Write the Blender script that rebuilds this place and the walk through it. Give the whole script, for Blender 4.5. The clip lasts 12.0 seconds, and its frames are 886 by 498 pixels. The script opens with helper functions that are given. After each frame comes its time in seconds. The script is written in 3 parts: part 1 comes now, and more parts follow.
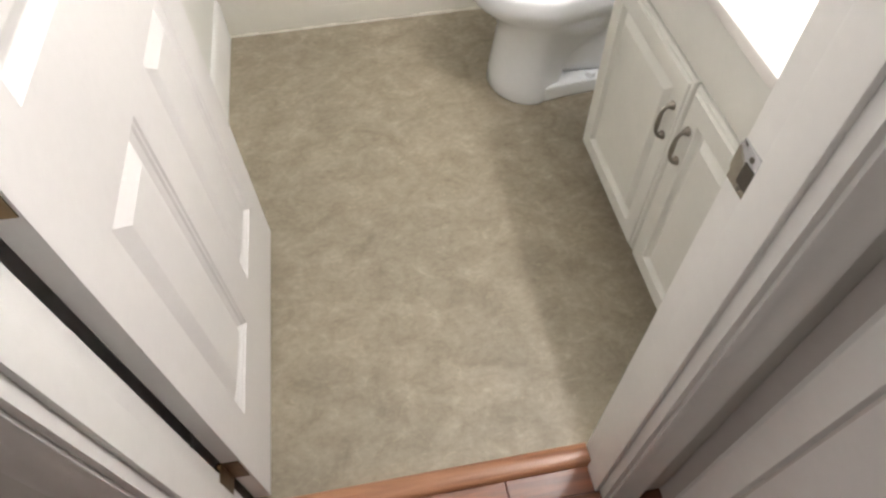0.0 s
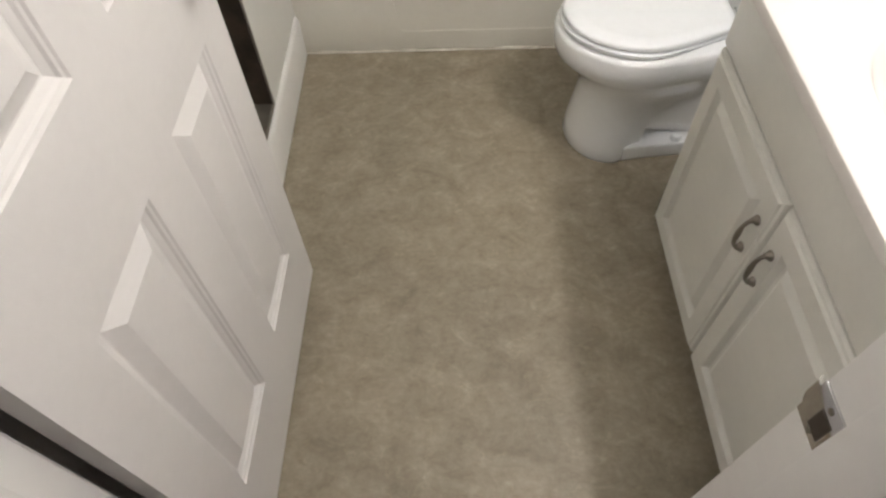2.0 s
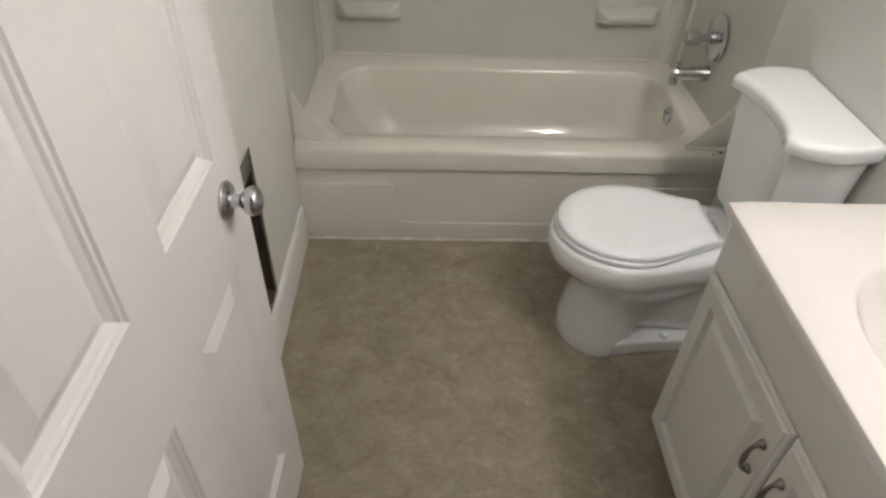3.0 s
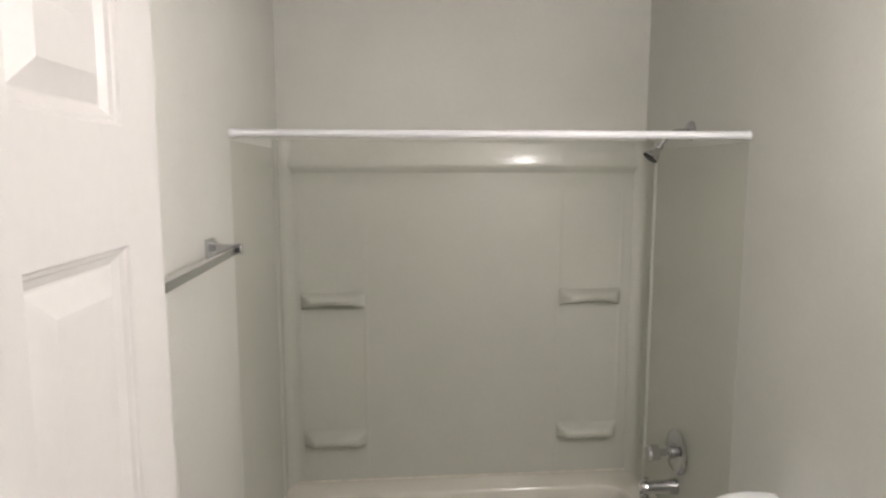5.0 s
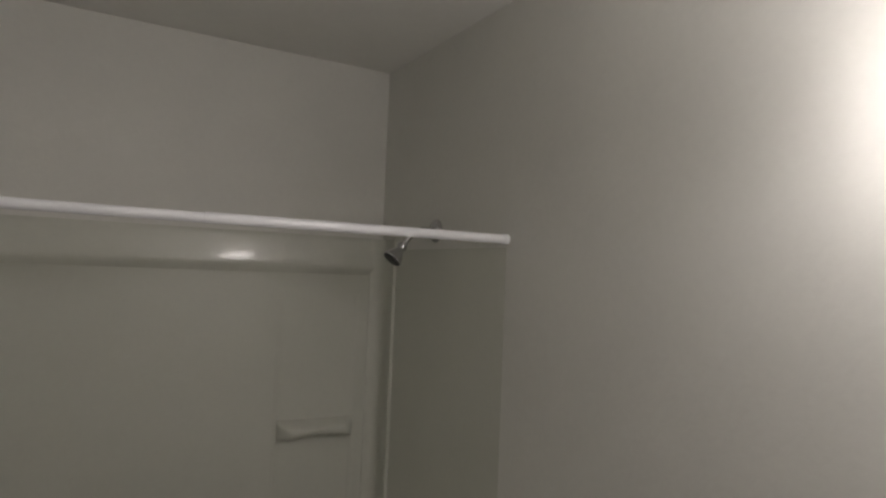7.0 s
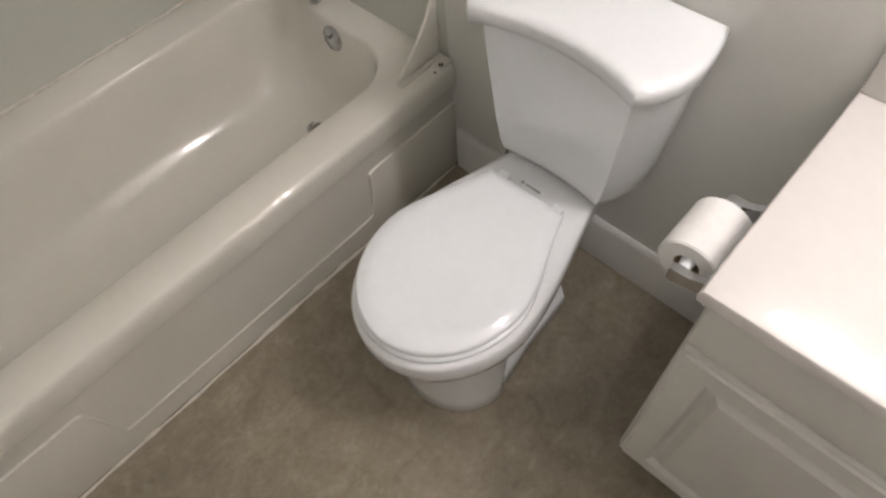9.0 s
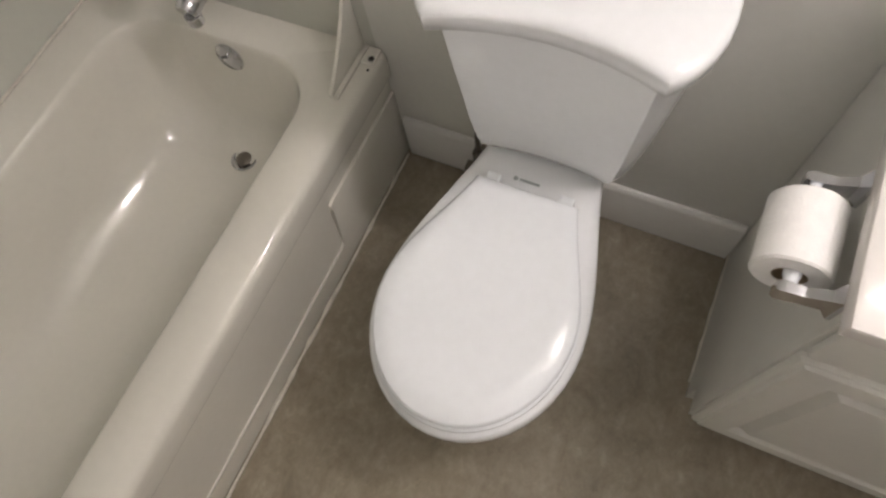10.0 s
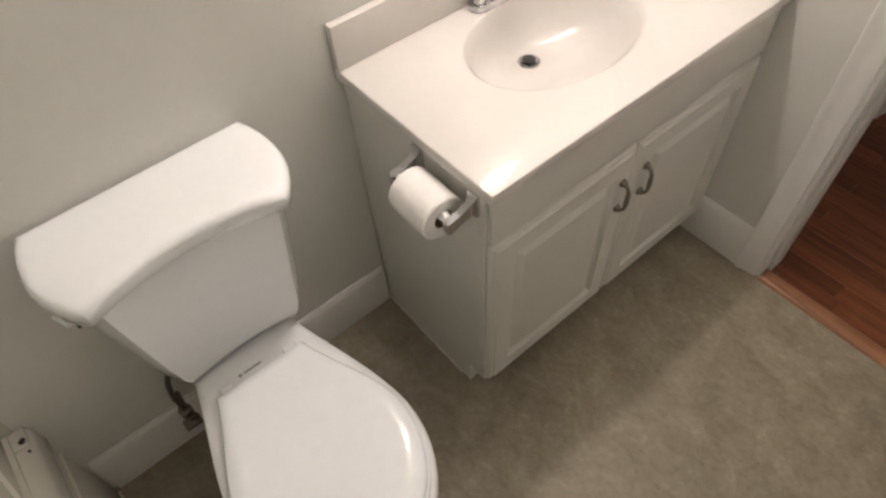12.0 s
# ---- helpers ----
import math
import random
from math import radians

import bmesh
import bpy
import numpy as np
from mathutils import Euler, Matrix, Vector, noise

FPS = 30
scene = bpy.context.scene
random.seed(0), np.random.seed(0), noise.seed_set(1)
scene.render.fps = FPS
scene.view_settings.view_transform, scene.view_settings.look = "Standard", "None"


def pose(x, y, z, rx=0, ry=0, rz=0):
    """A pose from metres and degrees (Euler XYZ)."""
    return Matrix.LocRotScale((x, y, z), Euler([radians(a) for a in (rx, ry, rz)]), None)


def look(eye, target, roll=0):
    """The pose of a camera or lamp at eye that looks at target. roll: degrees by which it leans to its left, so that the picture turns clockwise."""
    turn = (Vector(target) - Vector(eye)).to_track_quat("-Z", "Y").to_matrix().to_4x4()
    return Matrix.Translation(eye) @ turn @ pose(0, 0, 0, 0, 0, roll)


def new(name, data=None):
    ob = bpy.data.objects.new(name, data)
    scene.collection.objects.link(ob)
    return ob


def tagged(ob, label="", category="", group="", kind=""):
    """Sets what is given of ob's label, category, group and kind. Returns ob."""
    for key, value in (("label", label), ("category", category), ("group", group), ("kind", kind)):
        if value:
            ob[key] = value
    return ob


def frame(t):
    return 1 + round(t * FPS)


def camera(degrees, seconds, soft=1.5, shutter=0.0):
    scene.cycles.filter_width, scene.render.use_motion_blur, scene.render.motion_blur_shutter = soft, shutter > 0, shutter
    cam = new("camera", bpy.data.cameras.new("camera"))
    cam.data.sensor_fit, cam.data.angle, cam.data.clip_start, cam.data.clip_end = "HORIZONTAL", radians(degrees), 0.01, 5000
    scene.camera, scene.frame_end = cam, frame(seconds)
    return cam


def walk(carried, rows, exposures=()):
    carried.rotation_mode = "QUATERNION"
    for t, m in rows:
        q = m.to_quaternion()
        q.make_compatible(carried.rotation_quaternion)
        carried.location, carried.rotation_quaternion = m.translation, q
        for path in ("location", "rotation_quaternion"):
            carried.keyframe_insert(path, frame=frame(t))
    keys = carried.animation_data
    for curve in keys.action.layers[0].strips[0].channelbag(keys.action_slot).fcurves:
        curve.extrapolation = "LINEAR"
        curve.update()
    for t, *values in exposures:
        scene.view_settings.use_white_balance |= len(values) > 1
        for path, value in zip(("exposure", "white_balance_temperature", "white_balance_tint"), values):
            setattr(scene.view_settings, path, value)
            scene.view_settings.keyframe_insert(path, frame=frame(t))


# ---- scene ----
cam = camera(70.2, 12.0, soft=2.4)
PATH = [
    (0, (0.453, -0.381, 1.44), (0.639, 0.77, -0.185), -1.3),
    (0.5, (0.529, -0.28, 1.446), (0.573, 0.798, -0.238), -1.9),
    (1, (0.533, -0.237, 1.452), (0.493, 0.809, -0.252), -3.2),
    (1.5, (0.535, -0.21, 1.444), (0.486, 0.867, -0.24), -3.0),
    (2, (0.536, -0.177, 1.465), (0.501, 0.974, -0.171), -2.6),
    (2.5, (0.503, -0.147, 1.513), (0.503, 1.194, 0.029), 0.3),
    (2.7, (0.471, -0.138, 1.533), (0.503, 1.274, 0.117), 1.7),
    (4.3, (0.449, -0.046, 1.66), (0.578, 1.837, 0.996), 0.4),
    (4.5, (0.462, -0.065, 1.679), (0.587, 1.856, 1.137), 0.0),
    (5, (0.441, -0.07, 1.723), (0.611, 1.908, 1.475), 0.0),
    (5.5, (0.425, -0.054, 1.741), (0.668, 1.931, 1.759), 0.5),
    (6, (0.407, 0.008, 1.739), (0.832, 1.946, 1.993), 1.4),
    (6.5, (0.448, 0.17, 1.711), (1.126, 2.036, 1.956), 2.9),
    (7, (0.57, 0.435, 1.738), (1.567, 2.168, 1.809), 2.3),
    (7.2, (0.595, 0.512, 1.71), (1.688, 2.184, 1.609), 1.5),
    (8.8, (0.607, 0.836, 1.537), (1.386, 1.705, -0.087), -4.9),
    (9, (0.612, 0.848, 1.516), (1.325, 1.646, -0.174), -6.5),
    (9.5, (0.66, 0.952, 1.477), (1.282, 1.594, -0.313), -9.2),
    (10, (0.769, 1.133, 1.473), (1.4, 1.635, -0.357), -15.5),
    (10.5, (0.816, 1.25, 1.472), (1.619, 1.385, -0.355), -10.9),
    (11, (0.739, 1.34, 1.514), (1.616, 1.07, -0.263), -8.9),
    (11.5, (0.635, 1.351, 1.536), (1.526, 0.86, -0.186), -5.4),
    (12, (0.579, 1.355, 1.578), (1.554, 0.647, -0.019), -4.8),
]
EXPOSURES = [(0, 1.07, 6300, 10), (0.5, 0.80, 6250, 9), (1.0, 0.55, 6300, 10), (2.0, 0.43, 6450, 10), (2.5, 0.05, 6450, 10), (4.5, -0.13, 6480, 11), (5.0, -0.16, 6500, 11.5), (5.5, -0.25, 6550, 12), (6.0, -0.62, 6530, 12), (6.5, -1.27, 6480, 12), (7.2, -1.42, 6550, 12),
             (8.8, 0.04, 6420, 14), (9.5, 0.06, 6420, 14.5), (10.5, 0.02, 6750, 14.5), (11, -0.02, 6950, 14.5), (12, -0.05, 7000, 14)]
walk(cam, [(t, look(eye, target, roll)) for t, eye, target, roll in PATH], EXPOSURES)

# ---- light ----
world = bpy.data.worlds.new("world")
scene.world = world
world.use_nodes = True
world.node_tree.nodes["Background"].inputs[0].default_value = (0.8, 0.85, 1.0, 1)
world.node_tree.nodes["Background"].inputs[1].default_value = 0.02

# ---- plan, metres ----
W, H = 1.52, 2.455         # room width and ceiling height
YB, YT = 2.53, 1.737       # back wall, tub front
D0, D1 = 0.028, -0.087     # door wall: bath face, hall face
JL, JR = 0.092, 0.840      # jamb faces
HX0, HX1, HY = -1.05, 0.970, -1.35   # hall limits
DOOR_ANGLE = 88.9


# ---- materials ----
def nodes_of(name):
    m = bpy.data.materials.new(name)
    m.use_nodes = True
    nt = m.node_tree
    return m, nt, nt.nodes["Principled BSDF"]


def node(nt, kind, **vals):
    n = nt.nodes.new(kind)
    for k, v in vals.items():
        n.inputs[k].default_value = v
    return n


def paint(name, col, rough=0.5, var=0.03, scale=6.0, bump=0.0, bscale=120.0, metal=0.0, coat=0.0, fine=60.0, finevar=0.015, rvar=0.08, gloss=0.06):
    """A surface with two scales of tone, uneven gloss and fine relief."""
    m, nt, b = nodes_of(name)
    tc = nt.nodes.new("ShaderNodeTexCoord")
    n1 = node(nt, "ShaderNodeTexNoise", Scale=scale, Detail=5.0, Roughness=0.6)
    n2 = node(nt, "ShaderNodeTexNoise", Scale=fine, Detail=3.0)
    for n in (n1, n2):
        nt.links.new(tc.outputs["Object"], n.inputs["Vector"])
    cr = nt.nodes.new("ShaderNodeValToRGB")
    cr.color_ramp.elements[0].position, cr.color_ramp.elements[1].position = 0.3, 0.7
    cr.color_ramp.elements[0].color = (*[max(c * (1 - var * 1.6), 0) for c in col], 1)
    cr.color_ramp.elements[1].color = (*[min(c * (1 + var), 1) for c in col], 1)
    nt.links.new(n1.outputs["Fac"], cr.inputs["Fac"])
    hs = nt.nodes.new("ShaderNodeHueSaturation")
    ma = nt.nodes.new("ShaderNodeMapRange")
    ma.inputs["To Min"].default_value, ma.inputs["To Max"].default_value = 1 - finevar * 2, 1 + finevar * 2
    nt.links.new(n2.outputs["Fac"], ma.inputs["Value"])
    nt.links.new(ma.outputs["Result"], hs.inputs["Value"])
    nt.links.new(cr.outputs["Color"], hs.inputs["Color"])
    nt.links.new(hs.outputs["Color"], b.inputs["Base Color"])
    mr = nt.nodes.new("ShaderNodeMapRange")
    mr.inputs["To Min"].default_value, mr.inputs["To Max"].default_value = max(rough - rvar, 0.02), min(rough + rvar, 1)
    nt.links.new(n1.outputs["Fac"], mr.inputs["Value"])
    nt.links.new(mr.outputs["Result"], b.inputs["Roughness"])
    b.inputs["Metallic"].default_value = metal
    b.inputs["Coat Weight"].default_value = coat
    b.inputs["Coat Roughness"].default_value = gloss
    if bump:
        n3 = node(nt, "ShaderNodeTexNoise", Scale=bscale, Detail=2.0)
        nt.links.new(tc.outputs["Object"], n3.inputs["Vector"])
        bp = node(nt, "ShaderNodeBump", Strength=bump, Distance=0.002)
        nt.links.new(n3.outputs["Fac"], bp.inputs["Height"])
        nt.links.new(bp.outputs["Normal"], b.inputs["Normal"])
    return m


def vinyl():
    """Mottled beige sheet vinyl printed like worn stone: soft clouds, fine grain, pale scuffs and dark flecks."""
    m, nt, b = nodes_of("vinyl_sheet")
    tc = nt.nodes.new("ShaderNodeTexCoord")
    mp = nt.nodes.new("ShaderNodeMapping")
    mp.inputs["Scale"].default_value = (0.85, 1.0, 1.0)
    nt.links.new(tc.outputs["Object"], mp.inputs["Vector"])

    def layer(scale, detail, rough, dist, p0, c0, p1, c1):
        n = node(nt, "ShaderNodeTexNoise", Scale=scale, Detail=detail, Roughness=rough, Distortion=dist)
        nt.links.new(mp.outputs["Vector"], n.inputs["Vector"])
        c = nt.nodes.new("ShaderNodeValToRGB")
        e = c.color_ramp.elements
        e[0].position, e[0].color = p0, (*c0, 1)
        e[1].position, e[1].color = p1, (*c1, 1)
        nt.links.new(n.outputs["Fac"], c.inputs["Fac"])
        return n, c

    n1, base = layer(12.0, 10.0, 0.66, 0.6, 0.32, (0.222, 0.189, 0.138), 0.68, (0.346, 0.302, 0.234))
    n2, fine = layer(60.0, 6.0, 0.6, 0.0, 0.30, (0.86, 0.85, 0.82), 0.70, (1.10, 1.10, 1.09))
    n3, wide = layer(2.4, 3.0, 0.5, 0.0, 0.35, (0.93, 0.93, 0.92), 0.65, (1.05, 1.045, 1.03))
    n4, scuff = layer(24.0, 8.0, 0.62, 1.6, 0.56, (1.0, 1.0, 1.0), 0.65, (1.14, 1.14, 1.13))
    n5, fleck = layer(14.0, 10.0, 0.74, 0.5, 0.31, (0.82, 0.80, 0.76), 0.39, (1.0, 1.0, 1.0))
    last = base.outputs["Color"]
    for c in (fine, wide, scuff, fleck):
        mx = nt.nodes.new("ShaderNodeMixRGB")
        mx.blend_type = "MULTIPLY"
        mx.inputs[0].default_value = 1.0
        nt.links.new(last, mx.inputs[1])
        nt.links.new(c.outputs["Color"], mx.inputs[2])
        last = mx.outputs["Color"]
    nt.links.new(last, b.inputs["Base Color"])
    mr = nt.nodes.new("ShaderNodeMapRange")
    mr.inputs["To Min"].default_value, mr.inputs["To Max"].default_value = 0.40, 0.60
    nt.links.new(n2.outputs["Fac"], mr.inputs["Value"])
    nt.links.new(mr.outputs["Result"], b.inputs["Roughness"])
    bp = node(nt, "ShaderNodeBump", Strength=0.12, Distance=0.001)
    nt.links.new(n2.outputs["Fac"], bp.inputs["Height"])
    nt.links.new(bp.outputs["Normal"], b.inputs["Normal"])
    return m


def oak(name, dark, light, along="x"):
    """Stained oak: long grain, pores and a tone of its own for every board."""
    m, nt, b = nodes_of(name)
    tc = nt.nodes.new("ShaderNodeTexCoord")
    oi = nt.nodes.new("ShaderNodeObjectInfo")
    mp = nt.nodes.new("ShaderNodeMapping")
    mp.inputs["Scale"].default_value = (1.6, 22, 22) if along == "x" else (22, 1.6, 22)
    nt.links.new(tc.outputs["Object"], mp.inputs["Vector"])
    add = nt.nodes.new("ShaderNodeVectorMath")
    mul = nt.nodes.new("ShaderNodeMath")
    mul.operation, mul.inputs[1].default_value = "MULTIPLY", 40.0
    nt.links.new(oi.outputs["Random"], mul.inputs[0])
    nt.links.new(mp.outputs["Vector"], add.inputs[0])
    nt.links.new(mul.outputs[0], add.inputs[1])
    n1 = node(nt, "ShaderNodeTexNoise", Scale=1.6, Detail=7.0, Roughness=0.65, Distortion=1.4)
    n2 = node(nt, "ShaderNodeTexNoise", Scale=9.0, Detail=4.0)
    for n in (n1, n2):
        nt.links.new(add.outputs["Vector"], n.inputs["Vector"])
    cr = nt.nodes.new("ShaderNodeValToRGB")
    e = cr.color_ramp.elements
    e[0].position, e[0].color = 0.33, (*dark, 1)
    e[1].position, e[1].color = 0.66, (*light, 1)
    nt.links.new(n1.outputs["Fac"], cr.inputs["Fac"])
    hs = nt.nodes.new("ShaderNodeHueSaturation")
    mr = nt.nodes.new("ShaderNodeMapRange")
    mr.inputs["To Min"].default_value, mr.inputs["To Max"].default_value = 0.72, 1.25
    nt.links.new(oi.outputs["Random"], mr.inputs["Value"])
    nt.links.new(mr.outputs["Result"], hs.inputs["Value"])
    nt.links.new(cr.outputs["Color"], hs.inputs["Color"])
    nt.links.new(hs.outputs["Color"], b.inputs["Base Color"])
    b.inputs["Roughness"].default_value = 0.32
    b.inputs["Coat Weight"].default_value = 0.25
    bp = node(nt, "ShaderNodeBump", Strength=0.25, Distance=0.001)
    nt.links.new(n2.outputs["Fac"], bp.inputs["Height"])
    nt.links.new(bp.outputs["Normal"], b.inputs["Normal"])
    return m


def glow(name, col, strength):
    m, nt, b = nodes_of(name)
    b.inputs["Base Color"].default_value = (0.9, 0.9, 0.88, 1)
    b.inputs["Emission Color"].default_value = (*col, 1)
    b.inputs["Emission Strength"].default_value = strength
    return m


M_WALL = paint("wall_paint", (0.700, 0.698, 0.660), 0.55, 0.025, 3.0, bump=0.30, bscale=62)
M_HALL = paint("hall_paint", (0.60, 0.57, 0.545), 0.6, 0.03, 3.0, bump=0.2, bscale=160)
M_CEIL = paint("ceiling_paint", (0.76, 0.755, 0.72), 0.75, 0.02, 4.0, bump=0.25, bscale=140)
M_TRIM = paint("trim_paint", (0.79, 0.785, 0.765), 0.37, 0.02, 5.0, bump=0.05, bscale=90, rvar=0.05)
M_DOOR = paint("door_paint", (0.70, 0.685, 0.675), 0.38, 0.02, 4.0, bump=0.10, bscale=180, rvar=0.05)
M_CAB = paint("cabinet_paint", (0.70, 0.695, 0.65), 0.38, 0.025, 5.0, bump=0.06, bscale=120, rvar=0.05)
M_PORC = paint("porcelain", (0.87, 0.89, 0.905), 0.05, 0.01, 4.0, coat=0.7, rvar=0.01, gloss=0.02)
M_SEAT = paint("seat_plastic", (0.87, 0.90, 0.925), 0.13, 0.01, 4.0, rvar=0.04)
M_TUB = paint("tub_enamel", (0.725, 0.705, 0.635), 0.09, 0.012, 3.0, coat=0.5, rvar=0.02, gloss=0.03)
M_SURR = paint("surround_acrylic", (0.570, 0.578, 0.518), 0.36, 0.02, 2.5, bump=0.02, bscale=40, coat=0.45, rvar=0.04, gloss=0.13)
M_MARB = paint("cultured_marble", (0.71, 0.682, 0.652), 0.15, 0.02, 3.0, coat=0.2, rvar=0.03, gloss=0.05)
M_CHROME = paint("chrome", (0.58, 0.58, 0.60), 0.10, 0.02, 12.0, metal=1.0, rvar=0.04)
M_NICKEL = paint("aged_nickel", (0.26, 0.235, 0.205), 0.30, 0.08, 40.0, metal=1.0)
M_BRASS = paint("dull_brass", (0.16, 0.11, 0.055), 0.42, 0.25, 30.0, metal=0.8, bump=0.2, bscale=80)
M_PAPER = paint("tissue_paper", (0.86, 0.85, 0.83), 0.95, 0.02, 30.0, bump=0.5, bscale=220)
M_CARD = paint("cardboard", (0.30, 0.22, 0.14), 0.9, 0.1, 30.0)
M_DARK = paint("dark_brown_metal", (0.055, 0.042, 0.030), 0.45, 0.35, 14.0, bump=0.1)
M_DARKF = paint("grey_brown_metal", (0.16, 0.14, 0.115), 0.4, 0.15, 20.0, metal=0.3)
M_RUBBER = paint("dark_rubber", (0.03, 0.03, 0.03), 0.6, 0.1, 30.0)
M_CAULK = paint("caulk", (0.74, 0.70, 0.62), 0.6, 0.10, 30.0, bump=0.6, bscale=60)
M_ROD = paint("rod_white", (0.84, 0.85, 0.88), 0.19, 0.01, 6.0, rvar=0.04)
M_INK = paint("print_grey", (0.34, 0.38, 0.38), 0.5, 0.05, 20.0)
M_LABEL = paint("label_grey", (0.62, 0.64, 0.66), 0.4, 0.05, 20.0)
M_VINYL = vinyl()
M_OAK = oak("red_oak", (0.112, 0.032, 0.014), (0.25, 0.085, 0.036))
M_OAKT = oak("oak_threshold", (0.21, 0.088, 0.043), (0.33, 0.155, 0.080))
M_BULB = glow("bulb_glass", (1.0, 0.935, 0.905), 134.0)
M_DOME = glow("dome_glass", (1.0, 0.945, 0.90), 21.0)


# ---- mesh helpers ----
def mesh_of(name, bm, mat, smooth=None):
    bmesh.ops.recalc_face_normals(bm, faces=bm.faces)
    me = bpy.data.meshes.new(name)
    bm.to_mesh(me)
    bm.free()
    me.materials.append(mat)
    if smooth is not None:
        me.shade_smooth()
        me.set_sharp_from_angle(angle=radians(smooth))
    return me


def part(name, bm, mat, parent=None, label="", smooth=40):
    ob = new(name, mesh_of(name, bm, mat, smooth))
    if parent is not None:
        ob.parent = parent
    if label:
        tagged(ob, label)
    return ob


def thing(name, label, category, at=None, group=""):
    ob = new(name)
    ob.empty_display_size = 0.05
    if at is not None:
        ob.matrix_basis = at
    return tagged(ob, label, category, group)


def structure(name, bm, mat, label, smooth=None):
    return tagged(part(name, bm, mat, None, label, smooth), category=name.split("_")[0], kind="structure")


def add_box(bm, x0, x1, y0, y1, z0, z1, bevel=0.0, seg=2):
    vs = [bm.verts.new((x, y, z)) for x in (x0, x1) for y in (y0, y1) for z in (z0, z1)]
    fs = [bm.faces.new([vs[i] for i in f]) for f in ((0, 1, 3, 2), (4, 6, 7, 5), (0, 4, 5, 1), (2, 3, 7, 6), (0, 2, 6, 4), (1, 5, 7, 3))]
    if bevel:
        es = list({e for f in fs for e in f.edges})
        bmesh.ops.bevel(bm, geom=es, offset=bevel, segments=seg, affect="EDGES", profile=0.6)
    return bm


def box(x0, x1, y0, y1, z0, z1, bevel=0.0, seg=2):
    return add_box(bmesh.new(), x0, x1, y0, y1, z0, z1, bevel, seg)


def loft(rings, cap0=True, cap1=True, bm=None):
    """Skin through rings of equal count, in order."""
    bm = bm or bmesh.new()
    rows = [[bm.verts.new(p) for p in r] for r in rings]
    n = len(rows[0])
    for a, b in zip(rows, rows[1:]):
        for i in range(n):
            bm.faces.new((a[i], a[(i + 1) % n], b[(i + 1) % n], b[i]))
    if cap0:
        bm.faces.new(rows[0][::-1])
    if cap1:
        bm.faces.new(rows[-1])
    return bm


def turned(profile, axis="z", at=(0, 0, 0), n=28, bm=None):
    """A body turned from (radius, height) pairs about an axis."""
    rings = []
    for r, h in profile:
        ring = []
        for i in range(n):
            a = 2 * math.pi * i / n
            p = (r * math.cos(a), r * math.sin(a), h)
            p = {"z": p, "x": (p[2], p[0], p[1]), "y": (p[0], p[2], p[1])}[axis]
            ring.append(Vector(p) + Vector(at))
        rings.append(ring)
    return loft(rings, bm=bm)


def tube(points, radius, n=14, bm=None, radii=None):
    """A round bar along points."""
    pts = [Vector(p) for p in points]
    rings, side = [], None
    for i, p in enumerate(pts):
        d = (pts[min(i + 1, len(pts) - 1)] - pts[max(i - 1, 0)]).normalized()
        if side is None:
            side = d.orthogonal().normalized()
        side = (side - d * side.dot(d)).normalized()
        up = d.cross(side)
        r = radii[i] if radii else radius
        rings.append([p + side * math.cos(2 * math.pi * k / n) * r + up * math.sin(2 * math.pi * k / n) * r for k in range(n)])
    return loft(rings, bm=bm)


def prism(outline, axis, a, b, bevel=0.0, bm=None):
    """An outline of (u, v) pairs pushed from a to b along an axis; u, v are the other two axes in x, y, z order."""
    def at(u, v, w):
        return {"x": (w, u, v), "y": (u, w, v), "z": (u, v, w)}[axis]
    bm = bm or bmesh.new()
    va = [bm.verts.new(at(u, v, a)) for u, v in outline]
    vb = [bm.verts.new(at(u, v, b)) for u, v in outline]
    n = len(va)
    fs = [bm.faces.new(va[::-1]), bm.faces.new(vb)]
    fs += [bm.faces.new((va[i], va[(i + 1) % n], vb[(i + 1) % n], vb[i])) for i in range(n)]
    if bevel:
        es = list({e for f in fs[:2] for e in f.edges})
        bmesh.ops.bevel(bm, geom=es, offset=bevel, segments=2, affect="EDGES", profile=0.6)
    return bm


def rounded_rect(x0, x1, y0, y1, r, z, k=8):
    pts = []
    for cx, cy, a0 in ((x1 - r, y1 - r, 0), (x0 + r, y1 - r, 90), (x0 + r, y0 + r, 180), (x1 - r, y0 + r, 270)):
        for i in range(k):
            a = radians(a0 + 90 * i / (k - 1))
            pts.append((cx + r * math.cos(a), cy + r * math.sin(a), z))
    return pts


# ---- shell of the bathroom ----
T = 0.10
bm = box(-0.3, W + 0.3, D0, YB + T, -0.06, 0.0)
structure("floor", bm, M_VINYL, "mottled beige sheet vinyl bathroom floor", None)
structure("ceiling", box(-T, W + T, D0 - 0.12, YB + T, H, H + 0.05), M_CEIL, "flat off-white painted ceiling")
NY0, NY1, NZ0, NZ1 = 0.93, 1.275, 0.178, 0.675   # wall recess
bm = bmesh.new()
add_box(bm, -T, 0, D0, NY0, 0, H)
add_box(bm, -T, 0, NY1, YB + T, 0, H)
add_box(bm, -T, 0, NY0, NY1, 0, NZ0)
add_box(bm, -T, 0, NY0, NY1, NZ1, H)
structure("wall_west", bm, M_WALL, "off-white painted wall beside the door")
structure("wall_east", box(W, W + T, D0, YB + T, 0, H), M_WALL, "off-white painted wall behind the toilet")
structure("wall_north", box(0, W, YB, YB + T, 0, H), M_WALL, "off-white painted wall above the tub")
bm = bmesh.new()
